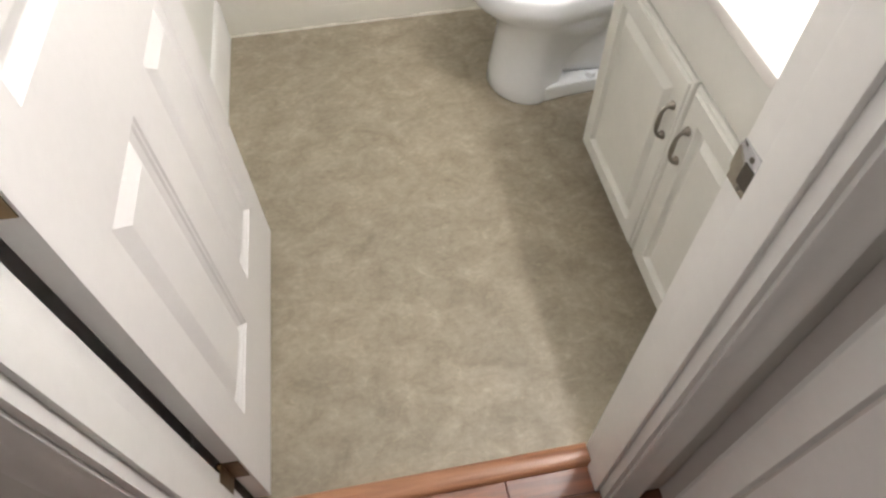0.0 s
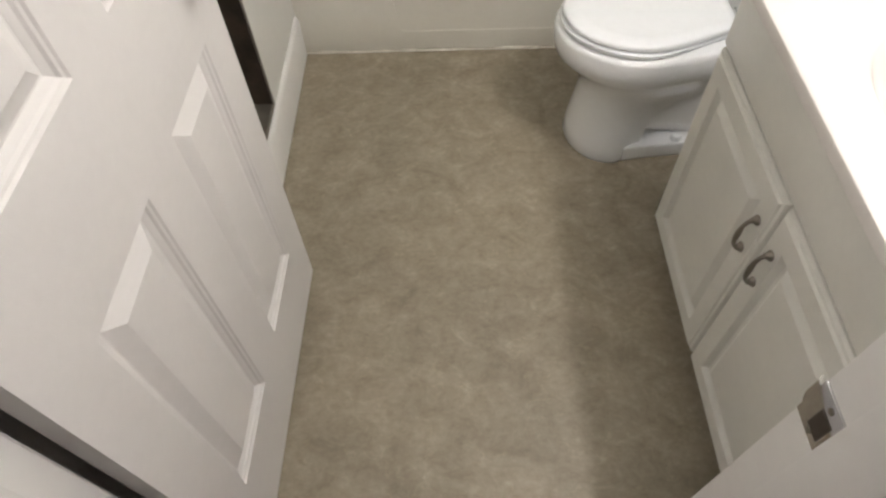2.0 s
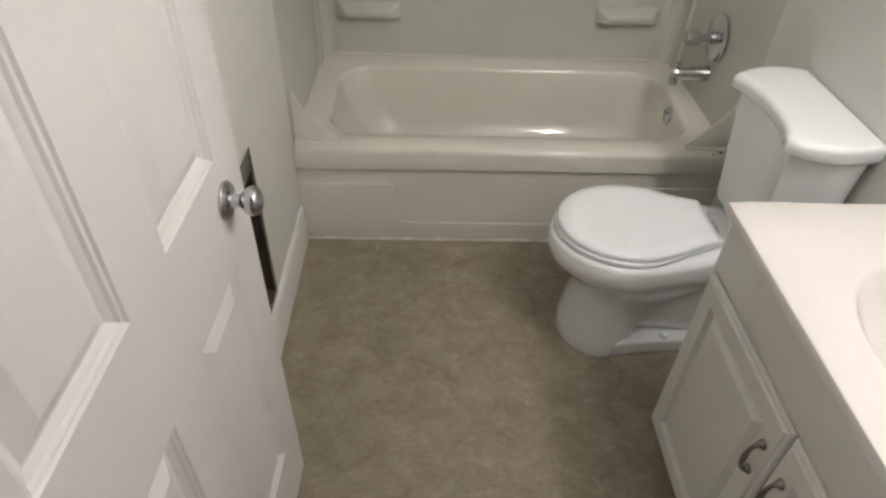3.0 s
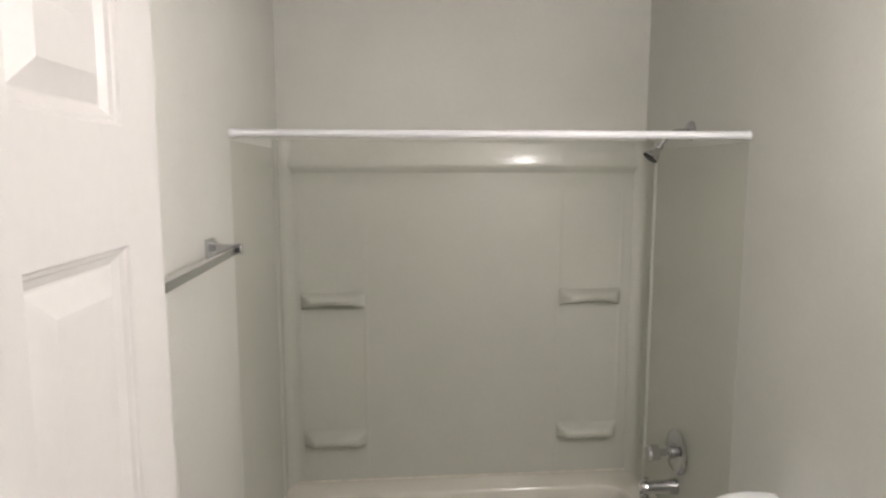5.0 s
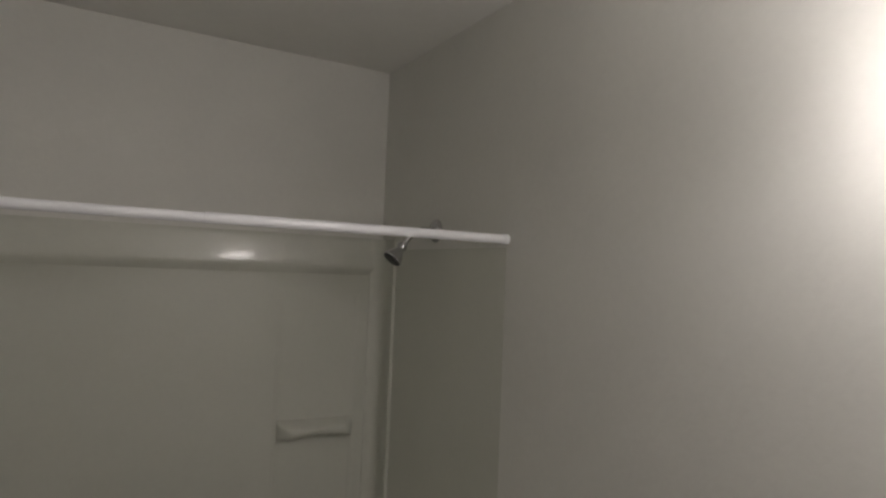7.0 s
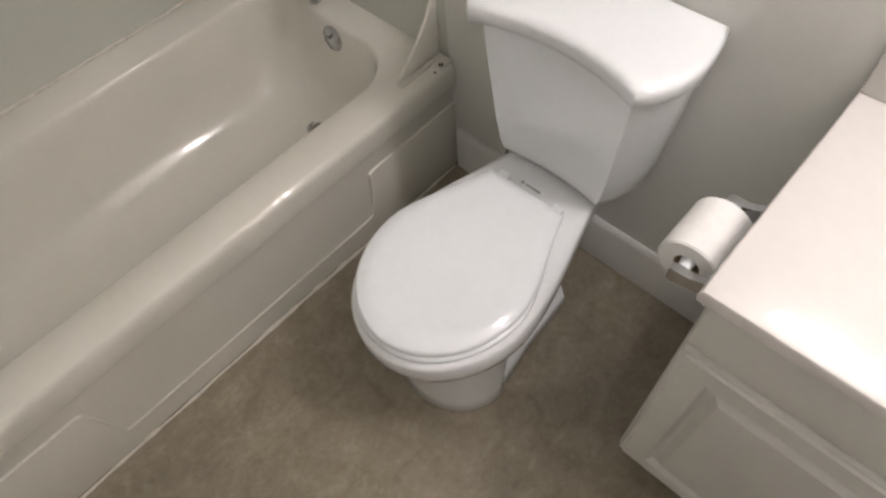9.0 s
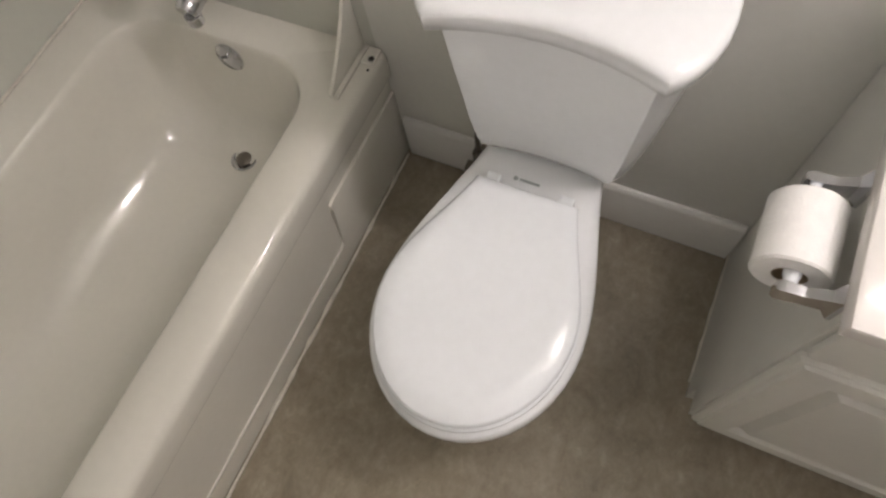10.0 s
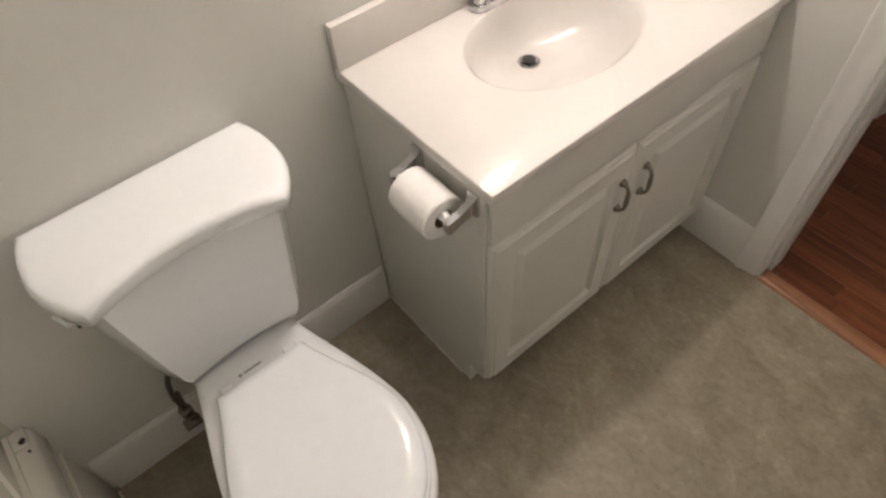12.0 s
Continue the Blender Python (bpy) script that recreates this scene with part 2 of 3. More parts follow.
add_box(bm, JR + 0.02, W + T, D1, D0, 0, H)
add_box(bm, -T, JL - 0.02, D1, D0, 0, H)
add_box(bm, JL - 0.02, JR + 0.02, D1, D0, 2.06, H)
structure("wall_south", bm, M_WALL, "off-white painted wall with the doorway")


def baseboard(name, outline_axis, a, b, fixed, sign, label, h=0.158, t=0.014):
    """A board with a rounded top along an axis, standing against a wall at 'fixed'."""
    prof = [(0, 0.002), (t, 0.002), (t, h - 0.016), (t - 0.003, h - 0.006), (t - 0.008, h), (0, h)]
    prof = [(fixed + sign * u, v) for u, v in prof]
    bm = prism([(u, v) for u, v in prof], outline_axis, a, b)
    return structure(name, bm, M_TRIM, label, 50)


baseboard("baseboard_west", "y", D0 + 0.02, YT - 0.002, 0.0, 1, "white painted wood baseboard along the wall")
baseboard("baseboard_east", "y", 0.891, YT - 0.002, W, -1, "white painted wood baseboard behind the toilet")
bm = prism([(D0, 0.002), (D0 + 0.014, 0.002), (D0 + 0.014, 0.142), (D0 + 0.011, 0.152), (D0 + 0.006, 0.158), (D0, 0.158)], "x", JR + 0.074, 1.135)
structure("baseboard_south", bm, M_TRIM, "white painted wood baseboard beside the doorway", 50)

# ---- doorway ----
door_frame = tagged(thing("door_frame", "white painted wooden door frame with moulded casings", "door frame"), kind="structure")
for name, x0, x1 in (("jamb", JL - 0.02, JL), ("jamb", JR, JR + 0.02)):
    part(name, box(x0, x1, D1 - 0.002, D0 + 0.002, 0, 2.06, 0.0015), M_TRIM, door_frame)
part("head", box(JL, JR, D1 - 0.002, D0 + 0.002, 2.04, 2.06), M_TRIM, door_frame)
for x0, x1 in ((JL, JL + 0.011), (JR - 0.011, JR)):
    part("stop", box(x0, x1, D1 + 0.018, D0 - 0.042, 0, 2.04, 0.003), M_TRIM, door_frame)
part("stop", box(JL + 0.011, JR - 0.011, D1 + 0.018, D0 - 0.042, 2.029, 2.04, 0.003), M_TRIM, door_frame)


def casing(x_in, sign, y, out, z1=2.115):
    """Moulded casing upright: stepped profile, thin at the jamb and thick outside."""
    prof = [(0.006, 0), (0.006, 0.008), (0.018, 0.011), (0.022, 0.010), (0.046, 0.014), (0.052, 0.018), (0.064, 0.018), (0.066, 0.015), (0.066, 0)]
    return prism([(x_in + sign * u, y + out * v) for u, v in prof], "z", 0.001, z1)


for x_in, sign in ((JL - 0.006, -1), (JR + 0.006, 1)):
    part("casing", casing(x_in, sign, D1, -1), M_TRIM, door_frame)
    if sign == 1:
        part("casing", casing(x_in, sign, D0, 1), M_TRIM, door_frame)
part("casing", prism([(JL - 0.006, D0), (JL - 0.066, D0), (JL - 0.066, D0 + 0.016), (JL - 0.02, D0 + 0.012), (JL - 0.006, D0 + 0.008)], "z", 0.001, 2.115), M_TRIM, door_frame)
for y, s in ((D1, -1), (D0, 1)):
    part("casing", box(JL - 0.07, JR + 0.07, min(y, y + s * 0.016), max(y, y + s * 0.016), 2.052, 2.115, 0.003), M_TRIM, door_frame)
# strike plate in the jamb
sp = part("strike_plate", box(JR - 0.0022, JR + 0.001, D0 - 0.041, D0 + 0.0015, 0.917, 0.974, 0.001), M_CHROME, door_frame, "worn chrome strike plate")
part("latch_hole", box(JR - 0.0032, JR - 0.0005, D0 - 0.034, D0 - 0.016, 0.928, 0.956), M_DARK, sp)
part("lip", loft([[(JR - 0.0022 + 0.010 * f * f, D0 + 0.014 * f, z + k) for z, k in ((0.928, 0.008 * f), (0.964, -0.008 * f))] + [(JR - 0.0008 + 0.010 * f * f, D0 + 0.014 * f - 0.001, z + k) for z, k in ((0.964, -0.008 * f), (0.928, 0.008 * f))] for f in (0.0, 0.3, 0.6, 0.8, 1.0)]), M_CHROME, sp)
for z in (0.923, 0.965):
    part("screw", turned([(0.0001, -0.0034), (0.0035, -0.003), (0.0035, 0.0)], "x", (JR, D0 - 0.022, z), 12), M_NICKEL, sp)
part("threshold", prism([(D0 - 0.040, 0.0), (D0 - 0.036, 0.008), (D0 - 0.03, 0.011), (D0 + 0.002, 0.011), (D0 + 0.010, 0.005), (D0 + 0.012, 0.0)], "x", JL + 0.001, JR - 0.001), M_OAKT, door_frame, "oak threshold strip")


# ---- door leaf, six raised panels, hinged on the west jamb ----
DW, DT, DH = 0.735, 0.035, 2.02
STILE, MULL = 0.100, 0.115
P_ROWS = ((0.222, 0.822), (1.020, 1.625), (1.760, 1.912))


def raised_panel(bm, u0, u1, v0, v1, face, out, deep=0.015, mould=0.019, bev=0.028):
    """A panel set in a face at y = face: moulding down, flat groove, bevel up to a raised field; out is the outward sign."""
    steps = [(0.0, 0.0), (0.003, -0.0035), (0.007, -0.005), (0.010, -0.009), (0.014, -0.011), (mould, -deep), (mould + 0.003, -deep), (mould + 0.003 + bev, -0.002), (mould + 0.010 + bev, -0.002)]
    rings = []
    for inset, d in steps:
        y = face + out * d
        rings.append([(u0 + inset, y, v0 + inset), (u1 - inset, y, v0 + inset), (u1 - inset, y, v1 - inset), (u0 + inset, y, v1 - inset)])
    return loft(rings, cap0=False, bm=bm)


def panel_face(bm, u_cuts, v_cuts, holes, y):
    """A flat face in a grid with holes left open."""
    for i, (a, b) in enumerate(zip(u_cuts, u_cuts[1:])):
        for j, (c, d) in enumerate(zip(v_cuts, v_cuts[1:])):
            if (i, j) not in holes:
                bm.faces.new([bm.verts.new(p) for p in ((a, y, c), (b, y, c), (b, y, d), (a, y, d))])


us = (0.0, STILE, (DW - MULL) / 2, (DW + MULL) / 2, DW - STILE, DW)
vs = (0.0, *[v for r in P_ROWS for v in r], DH)
holes = {(i, j) for i in (1, 3) for j in (1, 3, 5)}
door = thing("door_1", "white six-panel interior door standing open against the wall", "door",
             pose(JL + 0.002, D0 + 0.022, 0.012, 0, 0, DOOR_ANGLE))
tagged(door, kind="structure")
bm = bmesh.new()
panel_face(bm, us, vs, holes, -DT)
panel_face(bm, us, vs, holes, 0.0)
for e in ((0, 0), (DW, DW)):
    bm.faces.new([bm.verts.new(p) for p in ((e[0], -DT, 0), (e[0], 0, 0), (e[0], 0, DH), (e[0], -DT, DH))])
for z in (0, DH):
    bm.faces.new([bm.verts.new(p) for p in ((0, -DT, z), (DW, -DT, z), (DW, 0, z), (0, 0, z))])
bmesh.ops.remove_doubles(bm, verts=bm.verts, dist=0.0001)
part("leaf", bm, M_DOOR, door)
for i in (1, 3):
    for j in (1, 3, 5):
        for face, out in ((-DT, -1), (0.0, 1)):
            part("panel", raised_panel(bmesh.new(), us[i], us[i + 1], vs[j], vs[j + 1], face, out), M_DOOR, door, smooth=20)
for face, out in ((-DT, -1), (0.0, 1)):
    k = part("knob", turned([(0.031, 0), (0.032, out * 0.004), (0.027, out * 0.010), (0.012, out * 0.013), (0.0105, out * 0.026), (0.016, out * 0.031),
                             (0.022, out * 0.037), (0.0245, out * 0.045), (0.0225, out * 0.053), (0.016, out * 0.058), (0.005, out * 0.060)],
                            "y", (DW - 0.095, face, 0.945), 32), M_CHROME, door, "polished chrome ball knob")
part("latch_plate", box(DW - 0.001, DW + 0.0015, -DT + 0.006, -0.006, 0.917, 0.973, 0.0005), M_CHROME, door)
for z in (0.20, 1.02, 1.80):
    h = part("hinge", turned([(0.001, 0), (0.0045, 0.002), (0.0065, 0.004), (0.0065, 0.086), (0.0045, 0.088), (0.001, 0.092)], "z", (-0.004, 0.0055, z - 0.045), 14), M_BRASS, door, "dull brass butt hinge")
    part("hinge_leaf", box(-0.0015, 0.0, -0.031, 0.004, z - 0.044, z + 0.044), M_BRASS, h)
    part("hinge_leaf", box(-0.034, -0.006, 0.0, 0.0016, z - 0.044, z + 0.044), M_BRASS, h)

# ---- dark recessed box in the west wall ----
recess = tagged(thing("wall_recess", "dark brown metal wall box set flush behind the door", "wall box"), kind="")
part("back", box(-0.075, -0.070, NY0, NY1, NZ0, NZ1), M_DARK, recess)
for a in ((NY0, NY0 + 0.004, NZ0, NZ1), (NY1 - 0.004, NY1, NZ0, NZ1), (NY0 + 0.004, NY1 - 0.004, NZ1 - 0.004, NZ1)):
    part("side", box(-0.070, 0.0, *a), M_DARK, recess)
# sill takes the paler metal: the light on it is put into its colour
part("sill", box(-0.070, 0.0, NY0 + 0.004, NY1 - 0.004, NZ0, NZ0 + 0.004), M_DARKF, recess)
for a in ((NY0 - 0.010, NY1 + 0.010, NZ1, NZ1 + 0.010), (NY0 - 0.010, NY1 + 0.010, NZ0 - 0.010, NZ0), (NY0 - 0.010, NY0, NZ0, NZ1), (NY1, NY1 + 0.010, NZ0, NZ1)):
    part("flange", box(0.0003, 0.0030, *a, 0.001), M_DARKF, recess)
# bar added to give the box's top its paler grey band
part("header", box(-0.030, 0.0, NY0 + 0.005, NY1 - 0.005, NZ1 - 0.055, NZ1 - 0.005, 0.002), M_DARKF, recess, "grey metal bar added across the top of the box")
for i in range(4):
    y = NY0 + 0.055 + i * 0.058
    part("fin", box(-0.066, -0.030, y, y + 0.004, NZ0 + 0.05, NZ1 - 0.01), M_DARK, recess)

# ---- bathtub ----
RIM, TB = 0.402, 0.095
tub = thing("bathtub", "cream enamelled alcove bathtub with a moulded apron", "bathtub")
X0, X1, Y0, Y1 = 0.0006, W - 0.0006, YT, YB - 0.022
K = 12


def outer_ring(z, r=0.012, y0=Y0, grow=0.0):
    return rounded_rect(X0, X1, y0 - grow, Y1, r, z, K)


rings = [outer_ring(RIM - 0.045, 0.004), outer_ring(RIM - 0.020, 0.006), outer_ring(RIM - 0.007, 0.010, Y0 + 0.003), outer_ring(RIM, 0.016, Y0 + 0.013)]
for dx0, dx1, dy0, dy1, r, z in ((0.092, 0.090, 0.106, 0.110, 0.135, RIM), (0.098, 0.094, 0.111, 0.115, 0.132, RIM - 0.004), (0.104, 0.099, 0.116, 0.120, 0.130, RIM - 0.018),
                                 (0.14, 0.120, 0.130, 0.138, 0.125, RIM - 0.12), (0.20, 0.142, 0.147, 0.160, 0.12, TB + 0.09), (0.235, 0.165, 0.167, 0.185, 0.11, TB + 0.035),
                                 (0.275, 0.215, 0.205, 0.235, 0.09, TB + 0.010), (0.34, 0.26, 0.25, 0.28, 0.06, TB + 0.002)):
    rings.append(rounded_rect(X0 + dx0, X1 - dx1, Y0 + dy0, Y1 - dy1, r, z, K))
part("basin", loft(rings, cap0=False), M_TUB, tub, smooth=60)
bm = bmesh.new()
add_box(bm, X0, X1, Y0 + 0.016, Y0 + 0.046, 0.002, RIM - 0.05)
part("apron", bm, M_TUB, tub)
# lip groove under the rim, then the raised foot of the apron: high at both ends, low between
part("apron_lip", box(X0, X1, Y0 + 0.0005, Y0 + 0.020, 0.320, RIM - 0.03, 0.004, 3), M_TUB, tub)


def apron_foot():
    top, low, xa, xb, c = 0.252, 0.076, 0.345, 1.188, 0.018
    pts = [(X0, 0.004), (X1, 0.004), (X1, top)]
    pts += [(xb + c, top), (xb + 0.004, top - 0.006), (xb, top - c), (xb - 0.012, low + c), (xb - 0.018, low + 0.005), (xb - 0.034, low)]
    pts += [(xa + 0.034, low), (xa + 0.018, low + 0.005), (xa + 0.012, low + c), (xa, top - c), (xa - 0.004, top - 0.006), (xa - c, top), (X0, top)]
    return prism(pts, "y", Y0 + 0.0085, Y0 + 0.018, 0.0048)


part("apron_panel", apron_foot(), M_TUB, tub)
bm = bmesh.new()
rng = random.Random(4)
pts = [(X0 + i * 0.03, Y0 + 0.005 - rng.random() * 0.002, 0.0025) for i in range(int((X1 - X0) / 0.03) + 1)]
part("caulk_bead", tube(pts, 0.004, 8, radii=[0.003 + 0.004 * rng.random() ** 2 for _ in pts]), M_CAULK, tub, "uneven cream caulk bead")


def fin(x_wall, s):
    """Curved corner splash guard standing across the rim, with a small foot in front of it."""
    prof = [(x_wall, RIM - 0.002), (x_wall + s * 0.150, RIM - 0.002), (x_wall + s * 0.150, RIM + 0.012)]
    for i in range(9):
        f = i / 8
        prof.append((x_wall + s * (0.140 * (1 - f) ** 1.5 + 0.008), RIM + 0.014 + 0.178 * f))
    prof.append((x_wall, RIM + 0.192))
    bm = prism(prof, "y", Y0 + 0.048, Y0 + 0.056, 0.002)
    a, b = sorted((x_wall, x_wall + s * 0.150))
    add_box(bm, a, b, Y0 + 0.036, Y0 + 0.0478, RIM - 0.002, RIM + 0.007, 0.002)
    a, b = sorted((x_wall, x_wall + s * 0.045))
    add_box(bm, a, b, Y0 + 0.006, Y0 + 0.036, RIM - 0.002, RIM + 0.005, 0.002)
    return bm


guard = tagged(part("splash_guard", fin(0.004, 1), M_TUB, None, "small cream plastic splash guard on the tub corner"), category="splash guard", group="splash guards")
guard2 = tagged(part("splash_guard", fin(W - 0.004, -1), M_TUB, None, "small cream plastic splash guard on the tub corner"), category="splash guard", group="splash guards")
part("screw", turned([(0.001, -0.006), (0.006, -0.005), (0.0075, 0.0)], "z", (W - 0.035, Y0 + 0.016, RIM + 0.005), 12), M_RUBBER, tub, "dark screw hole")
part("screw", turned([(0.001, -0.004), (0.0028, -0.003), (0.003, 0.0)], "z", (W - 0.062, Y0 + 0.012, RIM + 0.0015), 10), M_RUBBER, tub, "dark speck")
YC = 2.105
drain = part("drain", turned([(0.034, 0.0), (0.036, 0.003), (0.031, 0.004), (0.026, 0.001)], "z", (1.282, YC, TB + 0.004), 28), M_CHROME, tub, "chrome tub drain")
part("stopper", turned([(0.020, 0.004), (0.021, 0.010), (0.016, 0.013), (0.004, 0.014)], "z", (1.282, YC, TB), 24), M_NICKEL, drain)
bm = turned([(0.036, 0.0), (0.037, -0.004), (0.033, -0.008), (0.008, -0.011)], "x", (0, 0, 0), 28)
bmesh.ops.rotate(bm, verts=bm.verts, cent=(0, 0, 0), matrix=Matrix.Rotation(radians(8), 3, "Y"))
bmesh.ops.translate(bm, verts=bm.verts, vec=(1.415, YC, 0.355))
ov = part("overflow_plate", bm, M_CHROME, tub, "round chrome overflow plate")
part("lever", tube([(1.405, YC, 0.363), (1.390, YC, 0.378)], 0.004, 8), M_CHROME, ov)

# ---- tub surround ----
SZ = 1.845
surround = tagged(thing("tub_surround", "cream acrylic tub surround with moulded soap shelves", "tub surround"), kind="structure")
yb = YB - 0.016
pts = [(yb, RIM), (yb, 1.713), (yb - 0.007, 1.728)]
y = yb - 0.010
for i in range(13):      # the head of the panel leans back in a soft curve
    y += 0.008 * math.tan(radians(2.2 + 0.36 * i))
    pts.append((y, 1.740 + 0.008 * i))
pts += [(y + 0.004, SZ), (YB - 0.001, SZ), (YB - 0.001, RIM)]
part("back_panel", prism(pts, "x", 0.012, W - 0.012), M_SURR, surround, smooth=25)
for x, s in ((0.0, 1), (W, -1)):
    a, b = sorted((x, x + s * 0.0025))
    part("side_panel", prism([(x, YT + 0.022), (x + s * 0.0003, YT + 0.022), (x + s * 0.003, YT + 0.055), (x + s * 0.003, yb - 0.10), (x, yb - 0.10)], "z", RIM + 0.001, 1.806), M_SURR, surround, smooth=20)
    # coved corner piece with a bead on its edge
    pts = [(x, yb - 0.115), (x + s * 0.013, yb - 0.115), (x + s * 0.016, yb - 0.105), (x + s * 0.012, yb - 0.095)]
    for i in range(7):
        an = radians(90 * i / 6)
        pts.append((x + s * (0.052 - 0.04 * math.cos(an)), yb - 0.05 + 0.044 * math.sin(an)))
    pts += [(x + s * 0.052, YB - 0.001), (x, YB - 0.001)]
    part("corner_strip", prism(pts, "z", RIM + 0.001, SZ - 0.004), M_SURR, surround, smooth=50)
for x0, x1 in ((0.080, 0.338), (1.160, 1.420)):
    # slim beads that edge each shelf tower
    for x in (x0 - 0.004, x1 + 0.004):
        rings = [[(x - 0.014, yb + 0.001, z), (x - 0.010, yb - 0.2 * h, z), (x, yb - h, z), (x + 0.010, yb - 0.2 * h, z), (x + 0.014, yb + 0.001, z)]
                 for z, h in ((RIM + 0.03, 0.0002), (RIM + 0.08, 0.0017), (1.20, 0.0014), (1.45, 0.0008), (1.64, 0.0001))]
        part("tower_bead", loft(rings), M_SURR, surround, smooth=80)
    for z, up in ((1.169, 1), (0.577, -1)):
        # a thick moulded ledge: flared ends, full rounded front, hollow underside
        n = 17
        ringset = []
        for i in range(n):
            f = i / (n - 1)
            x = x0 + (x1 - x0) * f
            e = min(f, 1 - f)
            swell = min(1.0, e / 0.16)
            swell = swell * swell * (3 - 2 * swell)
            d = 0.016 + 0.046 * swell + 0.008 * math.sin(math.pi * f)
            top = z + 0.046 - 0.004 * swell
            low = z - 0.010 + (0.019 if up == 1 else 0.010) * math.sin(math.pi * f)
            ringset.append([(x, yb + 0.001, top + 0.012), (x, yb - d * 0.45, top + 0.004), (x, yb - d * 0.85, top - 0.002), (x, yb - d, top - 0.012), (x, yb - d * 0.97, low + 0.014),
                            (x, yb - d * 0.86, low + 0.004), (x, yb - d * 0.55, low), (x, yb - 0.006, low - 0.004), (x, yb + 0.001, low - 0.006)])
        part("soap_shelf", loft(ringset), M_SURR, surround, smooth=60)
part("caulk_bead", tube([(0.02 + i * 0.05, yb - 0.004, RIM + 0.004) for i in range(30)], 0.004, 8), M_CAULK, surround)

# ---- curtain rod, shower head, tub valve, spout ----
RZ, RY = 1.827, 1.757
rod = thing("shower_rod", "straight white shower curtain rod across the tub", "curtain rod")
part("bar", tube([(0.010, RY, RZ), (0.85, RY, RZ - 0.001), (W - 0.010, RY, RZ)], 0.0106, 18), M_ROD, rod)
part("sleeve", tube([(0.78, RY, RZ - 0.0005), (W - 0.010, RY, RZ)], 0.0118, 18), M_ROD, rod)
for x, s in ((0.0, 1), (W, -1)):
    part("end_cap", turned([(0.0135, s * 0.0005), (0.0138, s * 0.006), (0.0132, s * 0.014), (0.0120, s * 0.016)], "x", (x, RY, RZ), 24), M_ROD, rod)

shower = thing("shower", "small chrome shower head on a bent arm", "shower")
SY = 2.13
part("flange", turned([(0.036, -0.001), (0.036, -0.004), (0.028, -0.012), (0.012, -0.016)], "x", (W, SY, 1.862), 28), M_CHROME, shower)
part("arm", tube([(W - 0.002, SY, 1.862), (W - 0.05, SY, 1.862), (W - 0.075, SY, 1.855), (W - 0.095, SY, 1.834), (W - 0.118, SY, 1.806)], 0.0085, 14), M_CHROME, shower)
bm = turned([(0.009, 0.024), (0.013, 0.018), (0.015, 0.009), (0.012, 0.0), (0.017, -0.010), (0.028, -0.028), (0.031, -0.037), (0.029, -0.041), (0.006, -0.041)], "z", (0, 0, 0), 28)
bmesh.ops.rotate(bm, verts=bm.verts, cent=(0, 0, 0), matrix=Matrix.Rotation(radians(40), 3, "Y"))
bmesh.ops.translate(bm, verts=bm.verts, vec=(W - 0.122, SY, 1.799))
part("head", bm, M_CHROME, shower)
bm = turned([(0.028, -0.0405), (0.028, -0.043), (0.025, -0.045), (0.004, -0.045)], "z", (0, 0, 0), 28)
bmesh.ops.rotate(bm, verts=bm.verts, cent=(0, 0, 0), matrix=Matrix.Rotation(radians(40), 3, "Y"))
bmesh.ops.translate(bm, verts=bm.verts, vec=(W - 0.122, SY, 1.799))
part("spray_face", bm, M_RUBBER, shower, "dark spray face")

valve = thing("tub_valve", "chrome single-knob tub valve with a round plate", "tub faucet")
part("escutcheon", turned([(0.084, -0.001), (0.085, -0.004), (0.078, -0.010), (0.040, -0.014), (0.028, -0.016)], "x", (W - 0.008, YC, 0.672), 40), M_CHROME, valve)
part("stem", turned([(0.022, -0.012), (0.022, -0.040), (0.014, -0.042), (0.014, -0.072)], "x", (W - 0.008, YC, 0.672), 24), M_CHROME, valve)
part("handle", turned([(0.024, -0.070), (0.030, -0.076), (0.030, -0.108), (0.024, -0.118), (0.006, -0.120)], "x", (W - 0.008, YC, 0.672), 10), M_CHROME, valve, smooth=20)
spout = thing("tub_spout", "chrome tub spout with a diverter knob", "tub spout")
part("body", tube([(W - 0.008, YC, 0.535), (W - 0.05, YC, 0.535), (W - 0.105, YC, 0.535), (W - 0.128, YC, 0.534), (W - 0.142, YC, 0.530)], 0.026, 20, radii=[0.031, 0.025, 0.023, 0.026, 0.021]), M_CHROME, spout)
part("outlet", turned([(0.018, 0.0), (0.018, -0.022), (0.015, -0.022)], "z", (W - 0.130, YC, 0.515), 20), M_CHROME, spout)
part("diverter", turned([(0.004, 0.0), (0.004, 0.018), (0.009, 0.020), (0.009, 0.028), (0.003, 0.030)], "z", (W - 0.125, YC, 0.548), 14), M_CHROME, spout)

# ---- towel bar ----
towel = thing("towel_bar", "square chrome towel bar on two posts", "towel bar")
TZ = 1.532
for y in (0.895, 1.500):
    post = part("post", loft([[(0.0005, y + a * 0.026, TZ + b * 0.026) for a, b in ((-1, -1), (1, -1), (1, 1), (-1, 1))],
                              [(0.008, y + a * 0.026, TZ + b * 0.026) for a, b in ((-1, -1), (1, -1), (1, 1), (-1, 1))],
                              [(0.022, y + a * 0.013, TZ + b * 0.013) for a, b in ((-1, -1), (1, -1), (1, 1), (-1, 1))],
                              [(0.060, y + a * 0.010, TZ + b * 0.011) for a, b in ((-1, -1), (1, -1), (1, 1), (-1, 1))],
                              [(0.082, y + a * 0.012, TZ + b * 0.014) for a, b in ((-1, -1), (1, -1), (1, 1), (-1, 1))]]), M_CHROME, towel, smooth=25)
